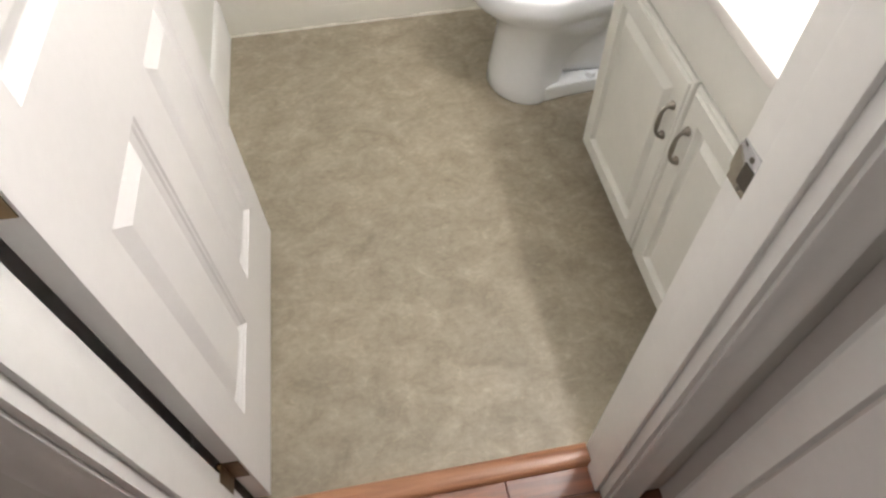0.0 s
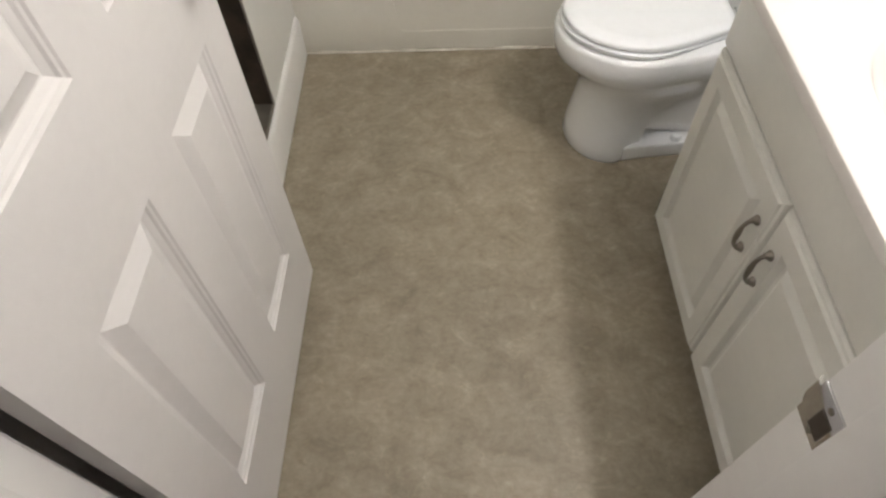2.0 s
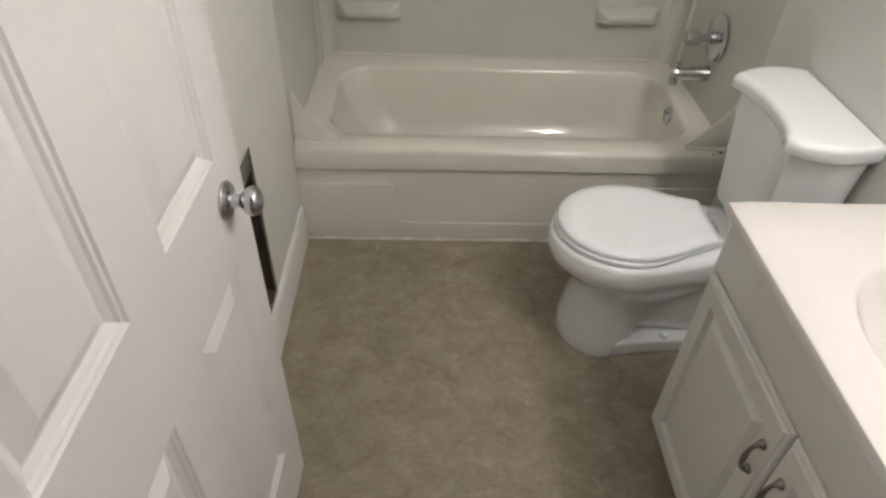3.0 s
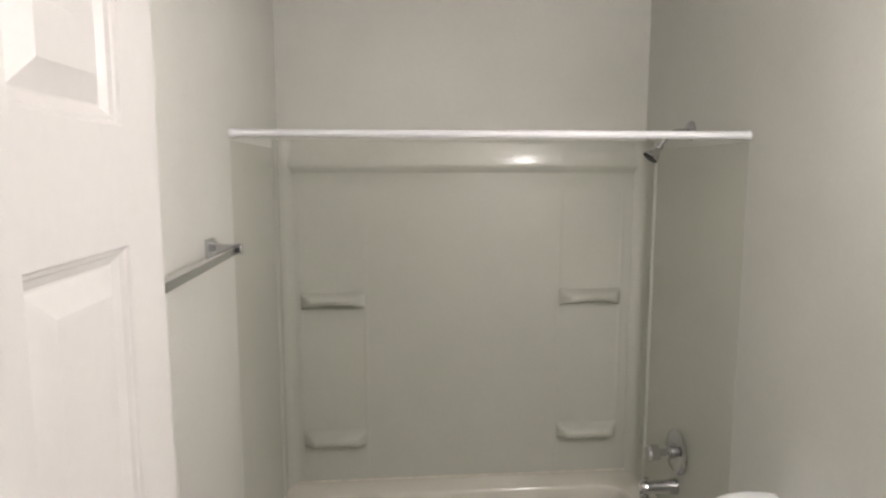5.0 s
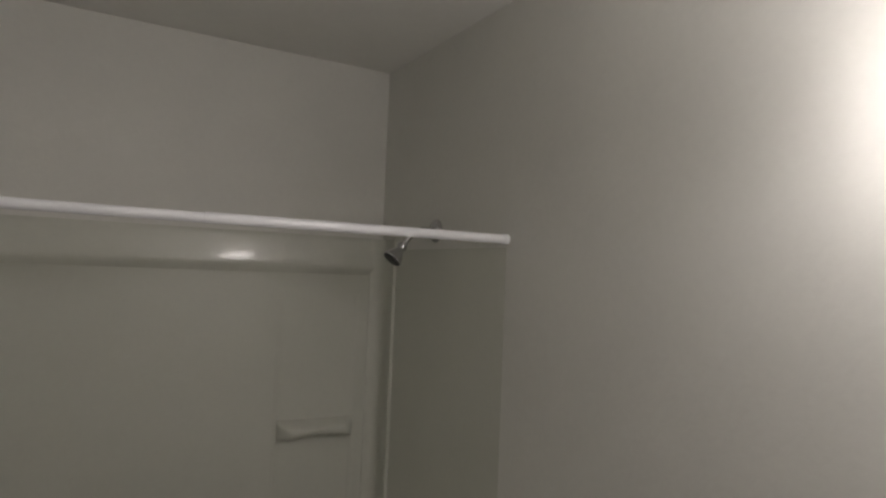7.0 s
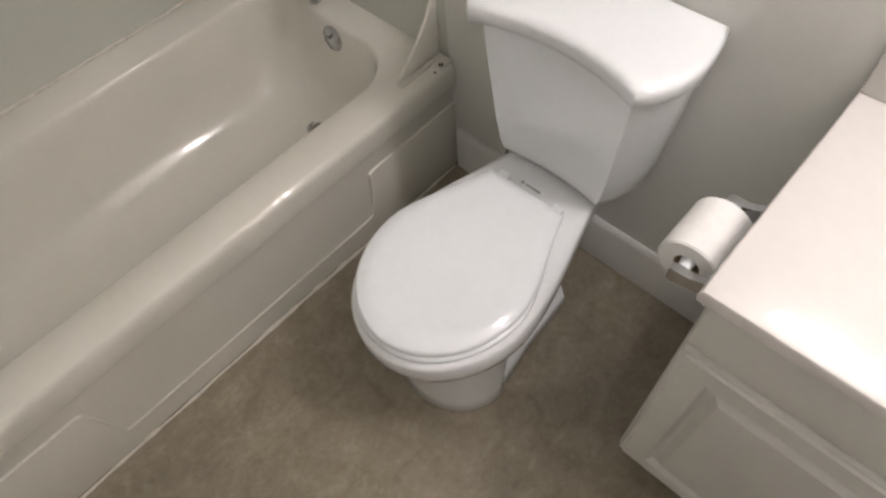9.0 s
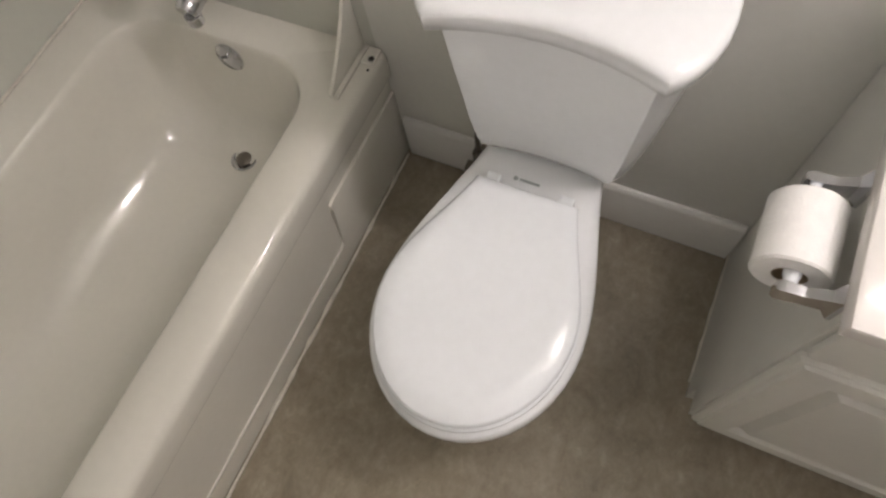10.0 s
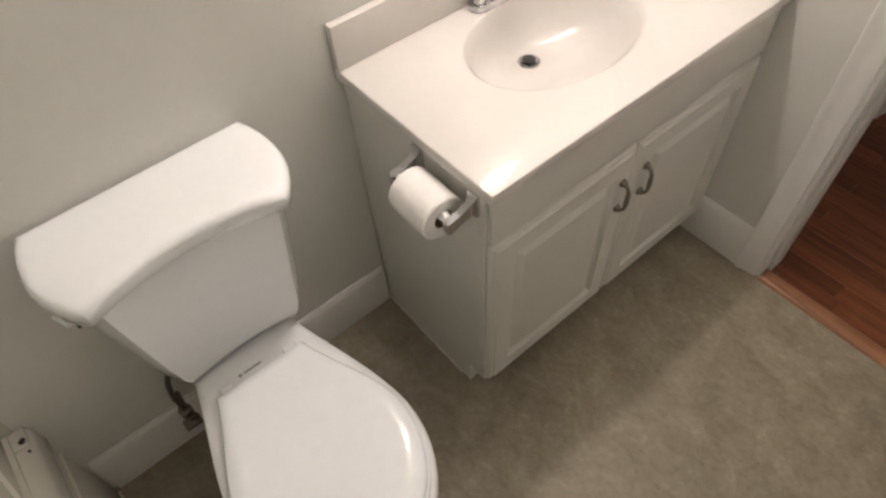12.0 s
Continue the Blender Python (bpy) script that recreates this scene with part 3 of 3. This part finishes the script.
part("bar", box(0.060, 0.078, 0.903, 1.492, TZ - 0.009, TZ + 0.009, 0.002), M_CHROME, towel)

# ---- toilet, facing west from the east wall ----
CY = 1.319
toilet = thing("toilet", "white two-piece porcelain toilet with the lid closed", "toilet", Matrix.Diagonal((1.0, 1.0, 1.015, 1.0)))


def egg(tip, wide, back, half, half_back, z, n=44, power=2.0):
    """A bowl's outline: round towards the tip, tapering towards the back, which is cut straight."""
    out = []
    m = n // 2
    for i in range(m + 1):
        a = math.pi / 2 + math.pi * i / m
        c, s = math.cos(a), math.sin(a)
        out.append((wide + (wide - tip) * math.copysign(abs(c) ** (2 / power), c), CY + half * math.copysign(abs(s) ** (2 / power), s), z))
    k = n - m - 1
    side = []
    for i in range(1, k // 2 + 1):
        f = i / (k // 2)
        w = half_back + (half - half_back) * (0.45 * (math.cos(math.pi * f) * 0.5 + 0.5) + 0.55 * (1 - f ** 1.5))
        side.append((wide + (back - wide) * f, w))
    out += [(x, CY - w, z) for x, w in side]
    out += [(x, CY + w, z) for x, w in reversed(side)]
    return out


rings = [egg(0.900, 1.03, 1.10, 0.150, 0.118, 0.0), egg(0.896, 1.03, 1.10, 0.153, 0.12, 0.006), egg(0.902, 1.03, 1.11, 0.146, 0.115, 0.05), egg(0.915, 1.035, 1.13, 0.133, 0.108, 0.14),
         egg(0.920, 1.04, 1.18, 0.129, 0.108, 0.20), egg(0.908, 1.05, 1.27, 0.140, 0.110, 0.25), egg(0.862, 1.055, 1.36, 0.172, 0.110, 0.30),
         egg(0.831, 1.055, 1.40, 0.189, 0.112, 0.328), egg(0.826, 1.055, 1.405, 0.193, 0.113, 0.352), egg(0.826, 1.055, 1.405, 0.192, 0.113, 0.388),
         egg(0.832, 1.055, 1.402, 0.186, 0.110, 0.399), egg(0.860, 1.055, 1.39, 0.168, 0.10, 0.402)]
part("bowl", loft(rings), M_PORC, toilet, smooth=60)
# trapway and foot behind the pedestal
def trap_ring(x, hw, z0, z1):
    r = min(hw, (z1 - z0) / 2) * 0.8
    return [(x, CY + (p[0]), z) for p, z in (((q[0], 0), q[1]) for q in [(u, v) for u, v, _ in rounded_rect(-hw, hw, z0, z1, r, 0, 5)])]


part("trapway", loft([trap_ring(1.06, 0.10, 0.02, 0.30), trap_ring(1.12, 0.095, 0.04, 0.33), trap_ring(1.20, 0.085, 0.03, 0.34), trap_ring(1.28, 0.085, 0.02, 0.35), trap_ring(1.37, 0.08, 0.02, 0.36), trap_ring(1.40, 0.07, 0.03, 0.35)]), M_PORC, toilet, smooth=60)
part("foot", prism([(1.06, CY - 0.145), (1.16, CY - 0.128), (1.33, CY - 0.118), (1.36, CY - 0.08), (1.36, CY + 0.08), (1.33, CY + 0.118), (1.16, CY + 0.128), (1.06, CY + 0.145)], "z", 0.0, 0.052, 0.008), M_PORC, toilet)
for s in (-1, 1):
    part("bolt_cap", turned([(0.016, 0.0), (0.016, 0.008), (0.012, 0.016), (0.004, 0.019)], "z", (1.225, CY + s * 0.104, 0.051), 18), M_SEAT, toilet)
# seat and lid
ZS = 0.403
part("seat", loft([egg(0.842, 1.05, 1.275, 0.174, 0.094, ZS), egg(0.837, 1.05, 1.28, 0.179, 0.096, ZS + 0.004), egg(0.837, 1.05, 1.28, 0.179, 0.096, ZS + 0.013), egg(0.842, 1.05, 1.275, 0.174, 0.094, ZS + 0.017)]), M_SEAT, toilet, smooth=50)
part("lid", loft([egg(0.848, 1.05, 1.285, 0.168, 0.096, ZS + 0.0195), egg(0.842, 1.05, 1.287, 0.175, 0.098, ZS + 0.023), egg(0.842, 1.05, 1.287, 0.175, 0.098, ZS + 0.031), egg(0.848, 1.05, 1.283, 0.169, 0.094, ZS + 0.037),
                  egg(0.886, 1.05, 1.268, 0.138, 0.078, ZS + 0.0405), egg(0.891, 1.05, 1.264, 0.133, 0.074, ZS + 0.0395), egg(0.94, 1.05, 1.24, 0.10, 0.055, ZS + 0.040)]), M_SEAT, toilet, smooth=50)
for s in (-1, 1):
    part("hinge", box(1.272, 1.308, CY + s * 0.072 - 0.014, CY + s * 0.072 + 0.014, 0.401, 0.428, 0.005, 3), M_SEAT, toilet, "white plastic seat hinge")
part("maker_mark", turned([(0.0001, 0.0), (0.0045, 0.0), (0.0045, 0.0006), (0.0001, 0.0006)], "z", (1.322, CY + 0.036, 0.4022), 14), M_INK, toilet, "small printed grey mark")
part("maker_mark", box(1.3195, 1.3245, CY - 0.012, CY + 0.028, 0.4021, 0.4026), M_INK, toilet)


TC = CY - 0.006


def tank_ring(z, s, fx=1.305, dip=0.032, back=1.502, grow=0.0):
    """A tank's outline: hollow front, slanted cheeks, flat back. s scales the width."""
    hw, fc = 0.222 * s + grow, 0.170 * s + grow * 0.6
    pts = []
    for i in range(9):
        f = i / 8 * 2 - 1
        pts.append((fx - grow + dip * (1 - f * f), TC - fc * f, z))
    for i in range(1, 6):
        f = i / 5
        pts.append((fx - grow + (0.115 + grow) * f ** 1.25, TC - fc - (hw - fc) * math.sin(f * math.pi / 2), z))
    for i in range(1, 4):
        f = i / 3
        pts.append((fx + 0.115 + (back - fx - 0.115) * f, TC - hw + 0.018 * f * f, z))
    left = [(x, 2 * TC - y, z) for x, y, _ in pts[9:]]
    return pts + left[::-1]


tank_rows = ((0.404, 0.50, 1.388, 0.006, 1.46), (0.407, 0.60, 1.374, 0.008, 1.475), (0.416, 0.68, 1.362, 0.011, 1.485), (0.432, 0.735, 1.354, 0.014, 1.492), (0.455, 0.77, 1.350, 0.017, 1.497),
             (0.52, 0.815, 1.344, 0.021, 1.50), (0.60, 0.855, 1.338, 0.025, 1.50), (0.69, 0.90, 1.331, 0.028, 1.50), (0.776, 0.935, 1.325, 0.030, 1.502))
part("tank", loft([tank_ring(z, k, fx, dip, back) for z, k, fx, dip, back in tank_rows]), M_PORC, toilet, smooth=50)
lid_rows = ((0.7705, 0.95, 1.317, 0.031, 1.508), (0.7715, 0.985, 1.304, 0.032, 1.515), (0.776, 0.997, 1.299, 0.032, 1.516), (0.800, 1.0, 1.297, 0.032, 1.516), (0.806, 0.996, 1.299, 0.032, 1.515),
            (0.8115, 0.984, 1.305, 0.032, 1.512), (0.8145, 0.965, 1.314, 0.031, 1.507), (0.8155, 0.93, 1.328, 0.029, 1.50), (0.816, 0.75, 1.37, 0.02, 1.48))
part("tank_lid", loft([tank_ring(z, k, fx, dip, back) for z, k, fx, dip, back in lid_rows]), M_PORC, toilet, smooth=55)
part("flush_lever", tube([(1.42, CY + 0.185, 0.738), (1.415, CY + 0.208, 0.738), (1.39, CY + 0.210, 0.737), (1.366, CY + 0.200, 0.735)], 0.006, 10), M_SEAT, toilet, "white flush lever")
part("lever_screw", turned([(0.0065, 0.0), (0.0065, 0.004), (0.002, 0.005)], "y", (1.356, CY + 0.186, 0.735), 12), M_RUBBER, toilet)
# supply stop and hose
supply = thing("supply_valve", "dark metal water supply valve below the tank", "valve")
part("stem", tube([(W - 0.012, CY + 0.176, 0.215), (W - 0.075, CY + 0.176, 0.215)], 0.008, 12), M_NICKEL, supply)
part("body", turned([(0.013, -0.02), (0.015, -0.01), (0.015, 0.016), (0.009, 0.022), (0.009, 0.034)], "z", (W - 0.075, CY + 0.176, 0.215), 16), M_NICKEL, supply)
part("handle", box(W - 0.118, W - 0.092, CY + 0.156, CY + 0.196, 0.208, 0.222, 0.005), M_NICKEL, supply)
part("hose", tube([(W - 0.075, CY + 0.176, 0.247), (W - 0.076, CY + 0.176, 0.30), (W - 0.08, CY + 0.165, 0.36), (W - 0.085, CY + 0.150, 0.40)], 0.006, 10), M_NICKEL, supply)

# ---- vanity ----
VX, VY0, VY1, VZ0, VZ1 = 1.096, D0 + 0.003, 0.884, 0.094, 0.793
vanity = thing("vanity_cabinet", "off-white painted vanity cabinet with two raised-panel doors", "cabinet")
# side with its toe notch, floor panel, face frame
for y0, y1 in ((VY1 - 0.016, VY1), (VY0, VY0 + 0.016)):
    part("side_panel", prism([(VX + 0.018, VZ1), (W - 0.002, VZ1), (W - 0.002, 0.002), (VX + 0.056, 0.002), (VX + 0.056, VZ0), (VX + 0.018, VZ0)], "y", y0, y1), M_CAB, vanity)
part("toe_board", box(VX + 0.058, VX + 0.071, VY0 + 0.017, VY1 - 0.017, 0.002, VZ0), M_CAB, vanity)
part("bottom", box(VX + 0.019, W - 0.003, VY0 + 0.017, VY1 - 0.017, VZ0 + 0.002, VZ0 + 0.016), M_CAB, vanity)
ff = bmesh.new()
add_box(ff, VX, VX + 0.0178, VY0, VY1, VZ0, VZ0 + 0.04)
add_box(ff, VX, VX + 0.0178, VY0, VY1, VZ1 - 0.05, VZ1)
add_box(ff, VX, VX + 0.0178, VY0, VY1, 0.63, 0.69)
for a, b in ((VY0, VY0 + 0.035), (VY1 - 0.035, VY1), (0.444, 0.484)):
    add_box(ff, VX, VX + 0.0178, a, b, VZ0 + 0.04, 0.63)
for a, b in ((VY0, VY0 + 0.035), (VY1 - 0.035, VY1)):
    add_box(ff, VX, VX + 0.0178, a, b, 0.69, VZ1 - 0.05)
part("face_frame", ff, M_CAB, vanity)
part("false_drawer", box(VX - 0.014, VX - 0.001, VY0 + 0.006, VY1 - 0.006, 0.662, 0.783, 0.004), M_CAB, vanity)


def cabinet_door(y0, y1, z0, z1, x):
    """A moulded door: eased outer edge with a step, frame, groove, bevel and raised field."""
    rings = []
    for inset, d in ((0.0, 0.018), (0.0, 0.011), (0.004, 0.006), (0.010, 0.0045), (0.013, 0.0), (0.056, 0.0), (0.059, 0.006), (0.065, 0.012), (0.072, 0.012), (0.088, 0.0005), (0.098, 0.0005)):
        rings.append([(x + d, y0 + inset, z0 + inset), (x + d, y1 - inset, z0 + inset), (x + d, y1 - inset, z1 - inset), (x + d, y0 + inset, z1 - inset)])
    return loft(rings)


def pull(y, z, x):
    """A bow pull, upright: flat bar, thick in the middle, on two flared feet."""
    bm = tube([(x - 0.006, y, z + 0.040), (x - 0.016, y, z + 0.036), (x - 0.021, y, z + 0.024), (x - 0.022, y, z + 0.008), (x - 0.022, y, z - 0.008), (x - 0.021, y, z - 0.024), (x - 0.016, y, z - 0.036), (x - 0.006, y, z - 0.040)], 0.005, 12,
              radii=[0.005, 0.0042, 0.0044, 0.0058, 0.0058, 0.0044, 0.0042, 0.005])
    for s in (-1, 1):
        turned([(0.010, -0.0005), (0.0105, -0.003), (0.0065, -0.009), (0.005, -0.013)], "x", (x, y, z + s * 0.041), 16, bm)
    return bm


GAP = 0.468
for y0, y1, hy in ((GAP + 0.0025, VY1 - 0.004, GAP + 0.037), (VY0 + 0.004, GAP - 0.0025, GAP - 0.040)):
    d = part("door", cabinet_door(y0, y1, VZ0 + 0.012, 0.649, VX - 0.019), M_CAB, vanity, smooth=20)
    part("handle", pull(hy, 0.524, VX - 0.019), M_NICKEL, d, "aged nickel arched pull")

rng = random.Random(9)
pts = [(VX + 0.09 + i * 0.03, VY1 + 0.001, 0.0025) for i in range(12)]
part("caulk_bead", tube(pts, 0.003, 8, radii=[0.002 + 0.003 * rng.random() for _ in pts]), M_CAULK, vanity)

# top with its moulded oval bowl
top = thing("sink_countertop", "cream cultured marble vanity top with an integral oval sink", "countertop")
TX0, TY0, TY1, TZ0, TZ1 = 1.066, D0 + 0.002, 0.897, 0.7945, 0.822
SCX, SCY, SA, SB = 1.308, 0.503, 0.146, 0.205
n = 48


def rect_at(a, x0, x1, y0, y1):
    c, s = math.cos(a), math.sin(a)
    t = min(((x1 - SCX) if c > 0 else (SCX - x0)) / max(abs(c), 1e-6), ((y1 - SCY) if s > 0 else (SCY - y0)) / max(abs(s), 1e-6))
    return SCX + c * t, SCY + s * t


angs = [2 * math.pi * i / n for i in range(n)]
for cx in (TX0, W - 0.0015):
    for cyy in (TY0, TY1):
        a = math.atan2(cyy - SCY, cx - SCX) % (2 * math.pi)
        angs[min(range(n), key=lambda i: abs((angs[i] - a + math.pi) % (2 * math.pi) - math.pi))] = a
rings = []
for e, z in ((0.004, TZ0), (0.0, TZ0 + 0.004), (0.0, TZ1 - 0.006), (0.002, TZ1 - 0.002), (0.006, TZ1)):
    rings.append([(*rect_at(a, TX0 + e, W - 0.0015, TY0, TY1 - e), z) for a in angs])
for f, z in ((1.06, TZ1), (1.02, TZ1 - 0.002), (0.98, TZ1 - 0.010), (0.90, TZ1 - 0.042), (0.76, TZ1 - 0.076), (0.55, TZ1 - 0.098), (0.30, TZ1 - 0.108), (0.13, TZ1 - 0.110)):
    k = 0.0776 * (1 - f) if f < 1 else 0.0
    rings.append([(SCX + k + SA * f * math.cos(a), SCY + SB * f * math.sin(a), z) for a in angs])
part("countertop", loft(rings, cap0=False), M_MARB, top, smooth=35)
part("backsplash", box(W - 0.020, W - 0.001, TY0, TY1, TZ1 + 0.0005, TZ1 + 0.098, 0.004), M_MARB, top)
sd = part("sink_drain", turned([(0.024, 0.0), (0.025, 0.002), (0.020, 0.003), (0.016, 0.0)], "z", (SCX + 0.0675, SCY, TZ1 - 0.110), 26), M_CHROME, top, "chrome sink drain")
part("stopper", turned([(0.014, 0.0), (0.015, 0.007), (0.011, 0.010), (0.003, 0.011)], "z", (SCX + 0.0675, SCY, TZ1 - 0.109), 20), M_RUBBER, sd, "dark stopper")
faucet = thing("sink_faucet", "chrome centreset sink faucet behind the bowl", "faucet")
FX = 1.476
part("base", prism([(x, y) for x, y, _ in rounded_rect(FX - 0.022, FX + 0.022, SCY - 0.078, SCY + 0.078, 0.021, 0, 6)], "z", TZ1, TZ1 + 0.016, 0.004), M_CHROME, faucet)
part("spout", tube([(FX, SCY, TZ1 + 0.012), (FX, SCY, TZ1 + 0.055), (FX - 0.012, SCY, TZ1 + 0.075), (FX - 0.05, SCY, TZ1 + 0.080), (FX - 0.095, SCY, TZ1 + 0.066), (FX - 0.105, SCY, TZ1 + 0.050)], 0.012, 14), M_CHROME, faucet)
for s in (-1, 1):
    part("handle", turned([(0.016, 0.0), (0.014, 0.018), (0.018, 0.022), (0.019, 0.040), (0.012, 0.046), (0.003, 0.047)], "z", (FX, SCY + s * 0.055, TZ1 + 0.014), 20), M_CHROME, faucet)

# paper holder on the cabinet's side, and the roll
holder = thing("paper_holder", "chrome two-post toilet paper holder on the cabinet side", "paper holder")
PX0, PX1, PZ, PY = 1.122, 1.276, 0.743, 0.938
for x in (PX0, PX1):
    def sq(y, hx, hz, dz=0.0):
        return [(x + a * hx, y, PZ + dz + b * hz) for a, b in ((-1, -1), (1, -1), (1, 1), (-1, 1))]
    part("post", loft([sq(VY1 + 0.0005, 0.013, 0.026, 0.012), sq(VY1 + 0.006, 0.013, 0.026, 0.012), sq(VY1 + 0.014, 0.0075, 0.015, 0.008), sq(PY - 0.016, 0.0065, 0.012, -0.002), sq(PY + 0.008, 0.0075, 0.014, -0.005), sq(PY + 0.014, 0.006, 0.011, -0.005)]), M_CHROME, holder, smooth=25)
part("roller", tube([(PX0 + 0.005, PY, PZ), (PX0 + 0.02, PY, PZ), (PX1 - 0.02, PY, PZ), (PX1 - 0.005, PY, PZ)], 0.008, 16, radii=[0.006, 0.0105, 0.0105, 0.006]), M_SEAT, holder)
roll = thing("toilet_paper_roll", "full white toilet paper roll hanging on the holder", "toilet paper")
R0, R1, RC = 0.046, 0.020, PZ - 0.0095
bm = bmesh.new()
prof = ((R1, PX0 + 0.022), (R0 - 0.003, PX0 + 0.022), (R0, PX0 + 0.025), (R0, PX1 - 0.033), (R0 - 0.003, PX1 - 0.030), (R1, PX1 - 0.030))
loft([[(x, PY + r * math.cos(a), RC + r * math.sin(a)) for a in [2 * math.pi * i / 40 for i in range(40)]] for r, x in prof], False, False, bm)
part("paper", bm, M_PAPER, roll, smooth=40)
bm = bmesh.new()
loft([[(x, PY + r * math.cos(a), RC + r * math.sin(a)) for a in [2 * math.pi * i / 30 for i in range(30)]] for r, x in ((R1, PX0 + 0.0225), (R1 - 0.0012, PX0 + 0.0225), (R1 - 0.0012, PX1 - 0.0305), (R1, PX1 - 0.0305))], False, False, bm)
part("core", bm, M_CARD, roll)

# ---- vanity light bar above the sink ----
LX, LZ = 1.415, 2.02
light_bar = thing("vanity_light", "chrome vanity light bar with round bulbs", "wall lamp")
part("plate", box(W - 0.045, W - 0.001, 0.19, 0.82, LZ - 0.055, LZ + 0.055, 0.006), M_CHROME, light_bar)
for i in range(4):
    y = 0.27 + i * 0.16
    part("socket", turned([(0.026, 0.0), (0.026, -0.018), (0.018, -0.022)], "x", (W - 0.045, y, LZ), 20), M_CHROME, light_bar)
    prof = [(0.016, -0.020)] + [(0.042 * math.sin(radians(a)), -0.062 + 0.042 * math.cos(radians(a))) for a in range(24, 180, 13)]
    part("bulb", turned(prof, "x", (W - 0.045, y, LZ), 24), M_BULB, light_bar, "lit round bulb")

# ---- hall ----
HX2, HC = 2.10, -0.93     # the hall turns east behind the closet wall
structure("wall_hall_south", box(HX0 - 0.1, HX2 + 0.1, HY - 0.1, HY, 0, H), M_HALL, "plain painted hall wall")
structure("wall_hall_west", box(HX0 - 0.1, HX0, HY, D1, 0, H), M_HALL, "plain painted hall wall")
structure("wall_hall_north", box(HX0, -T, D1, D1 + 0.08, 0, H), M_HALL, "plain painted hall wall beside the bathroom")
structure("ceiling_hall", box(HX0 - 0.1, HX2 + 0.1, HY - 0.1, D0 - 0.12, H, H + 0.05), M_CEIL, "flat off-white painted hall ceiling")
structure("wall_hall_east", box(HX1, HX2, HC, D1 - 0.0015, 0, H), M_HALL, "plain painted hall wall with a closet door")
structure("wall_hall_end", box(HX2, HX2 + 0.1, HY, HC, 0, H), M_HALL, "plain painted end wall of the hall")
closet = tagged(thing("door_2", "flat white hall closet door, closed, in a moulded casing", "door"), kind="structure")
CY1 = D1 - 0.045
CY2 = CY1 - 0.775
for y, s in ((CY1, 1), (CY2, -1)):
    part("casing", prism([(HX1, y), (HX1 - 0.014, y), (HX1 - 0.018, y - s * 0.010), (HX1 - 0.014, y - s * 0.022), (HX1 - 0.010, y - s * 0.060), (HX1, y - s * 0.064)], "z", 0.001, 2.1), M_TRIM, closet)
part("leaf", box(HX1 - 0.006, HX1 - 0.0005, CY2 + 0.070, CY1 - 0.070, 0.012, 2.04, 0.003), M_DOOR, closet)
for z in (0.20, 1.02, 1.80):
    part("hinge", turned([(0.002, 0), (0.006, 0.003), (0.006, 0.085), (0.002, 0.088)], "z", (HX1 - 0.010, CY1 - 0.067, z), 12), M_NICKEL, closet)
board_h = prism([(0, 0.002), (0.014, 0.002), (0.014, 0.080), (0.010, 0.090), (0, 0.092)], "y", HC, CY2 - 0.002)
bmesh.ops.scale(board_h, vec=(-1, 1, 1), verts=board_h.verts)
bmesh.ops.translate(board_h, vec=(HX1, 0, 0), verts=board_h.verts)
structure("baseboard_hall", board_h, M_TRIM, "white painted baseboard at the corner of the hall wall", 50)
structure("baseboard_hall_turn", prism([(HC, 0.002), (HC - 0.014, 0.002), (HC - 0.014, 0.080), (HC - 0.010, 0.090), (HC, 0.092)], "x", HX1 - 0.014, HX2), M_TRIM, "white painted baseboard round the corner of the hall", 50)
dome = thing("hall_ceiling_light", "round frosted glass ceiling light in the hall", "ceiling lamp")
part("glass", turned([(0.12, -0.012), (0.118, -0.03), (0.10, -0.055), (0.06, -0.072), (0.01, -0.078)], "z", (-0.42, -0.47, H), 32), M_DOME, dome)
part("rim", turned([(0.128, -0.001), (0.13, -0.012), (0.122, -0.014)], "z", (-0.42, -0.47, H), 32), M_TRIM, dome)

# hall boards run across the doorway; one mesh per length, shared
BW = 0.057
hall_floor = tagged(part("floor_hall", box(HX0 - 0.1, HX2 + 0.1, HY - 0.1, D0 - 0.0005, -0.06, -0.006), M_OAK, None, "red-brown strip oak hall floor"), category="floor", kind="structure")
lengths = (0.55, 0.74, 0.96)
boards = {}


def board_mesh(length):
    key = round(length, 2)
    if key not in boards:
        boards[key] = mesh_of("oak_board", box(0.0008, key - 0.0008, 0.0006, BW - 0.0006, -0.012, 0.0, 0.0012, 1), M_OAK)
    return boards[key]


rng = random.Random(7)
y = D0 - 0.040 - BW
while y > HY - 0.02:
    x = HX0
    first = rng.randrange(2, 9) * 0.1
    end = HX1 if y > HC - 0.02 else HX2
    while x < end - 0.02:
        length = min(first or lengths[rng.randrange(3)], end + 0.005 - x)
        first = 0
        ob = new("board", board_mesh(length))
        ob.location = (x, y, 0.0)
        ob.parent = hall_floor
        x += length
    y -= BW
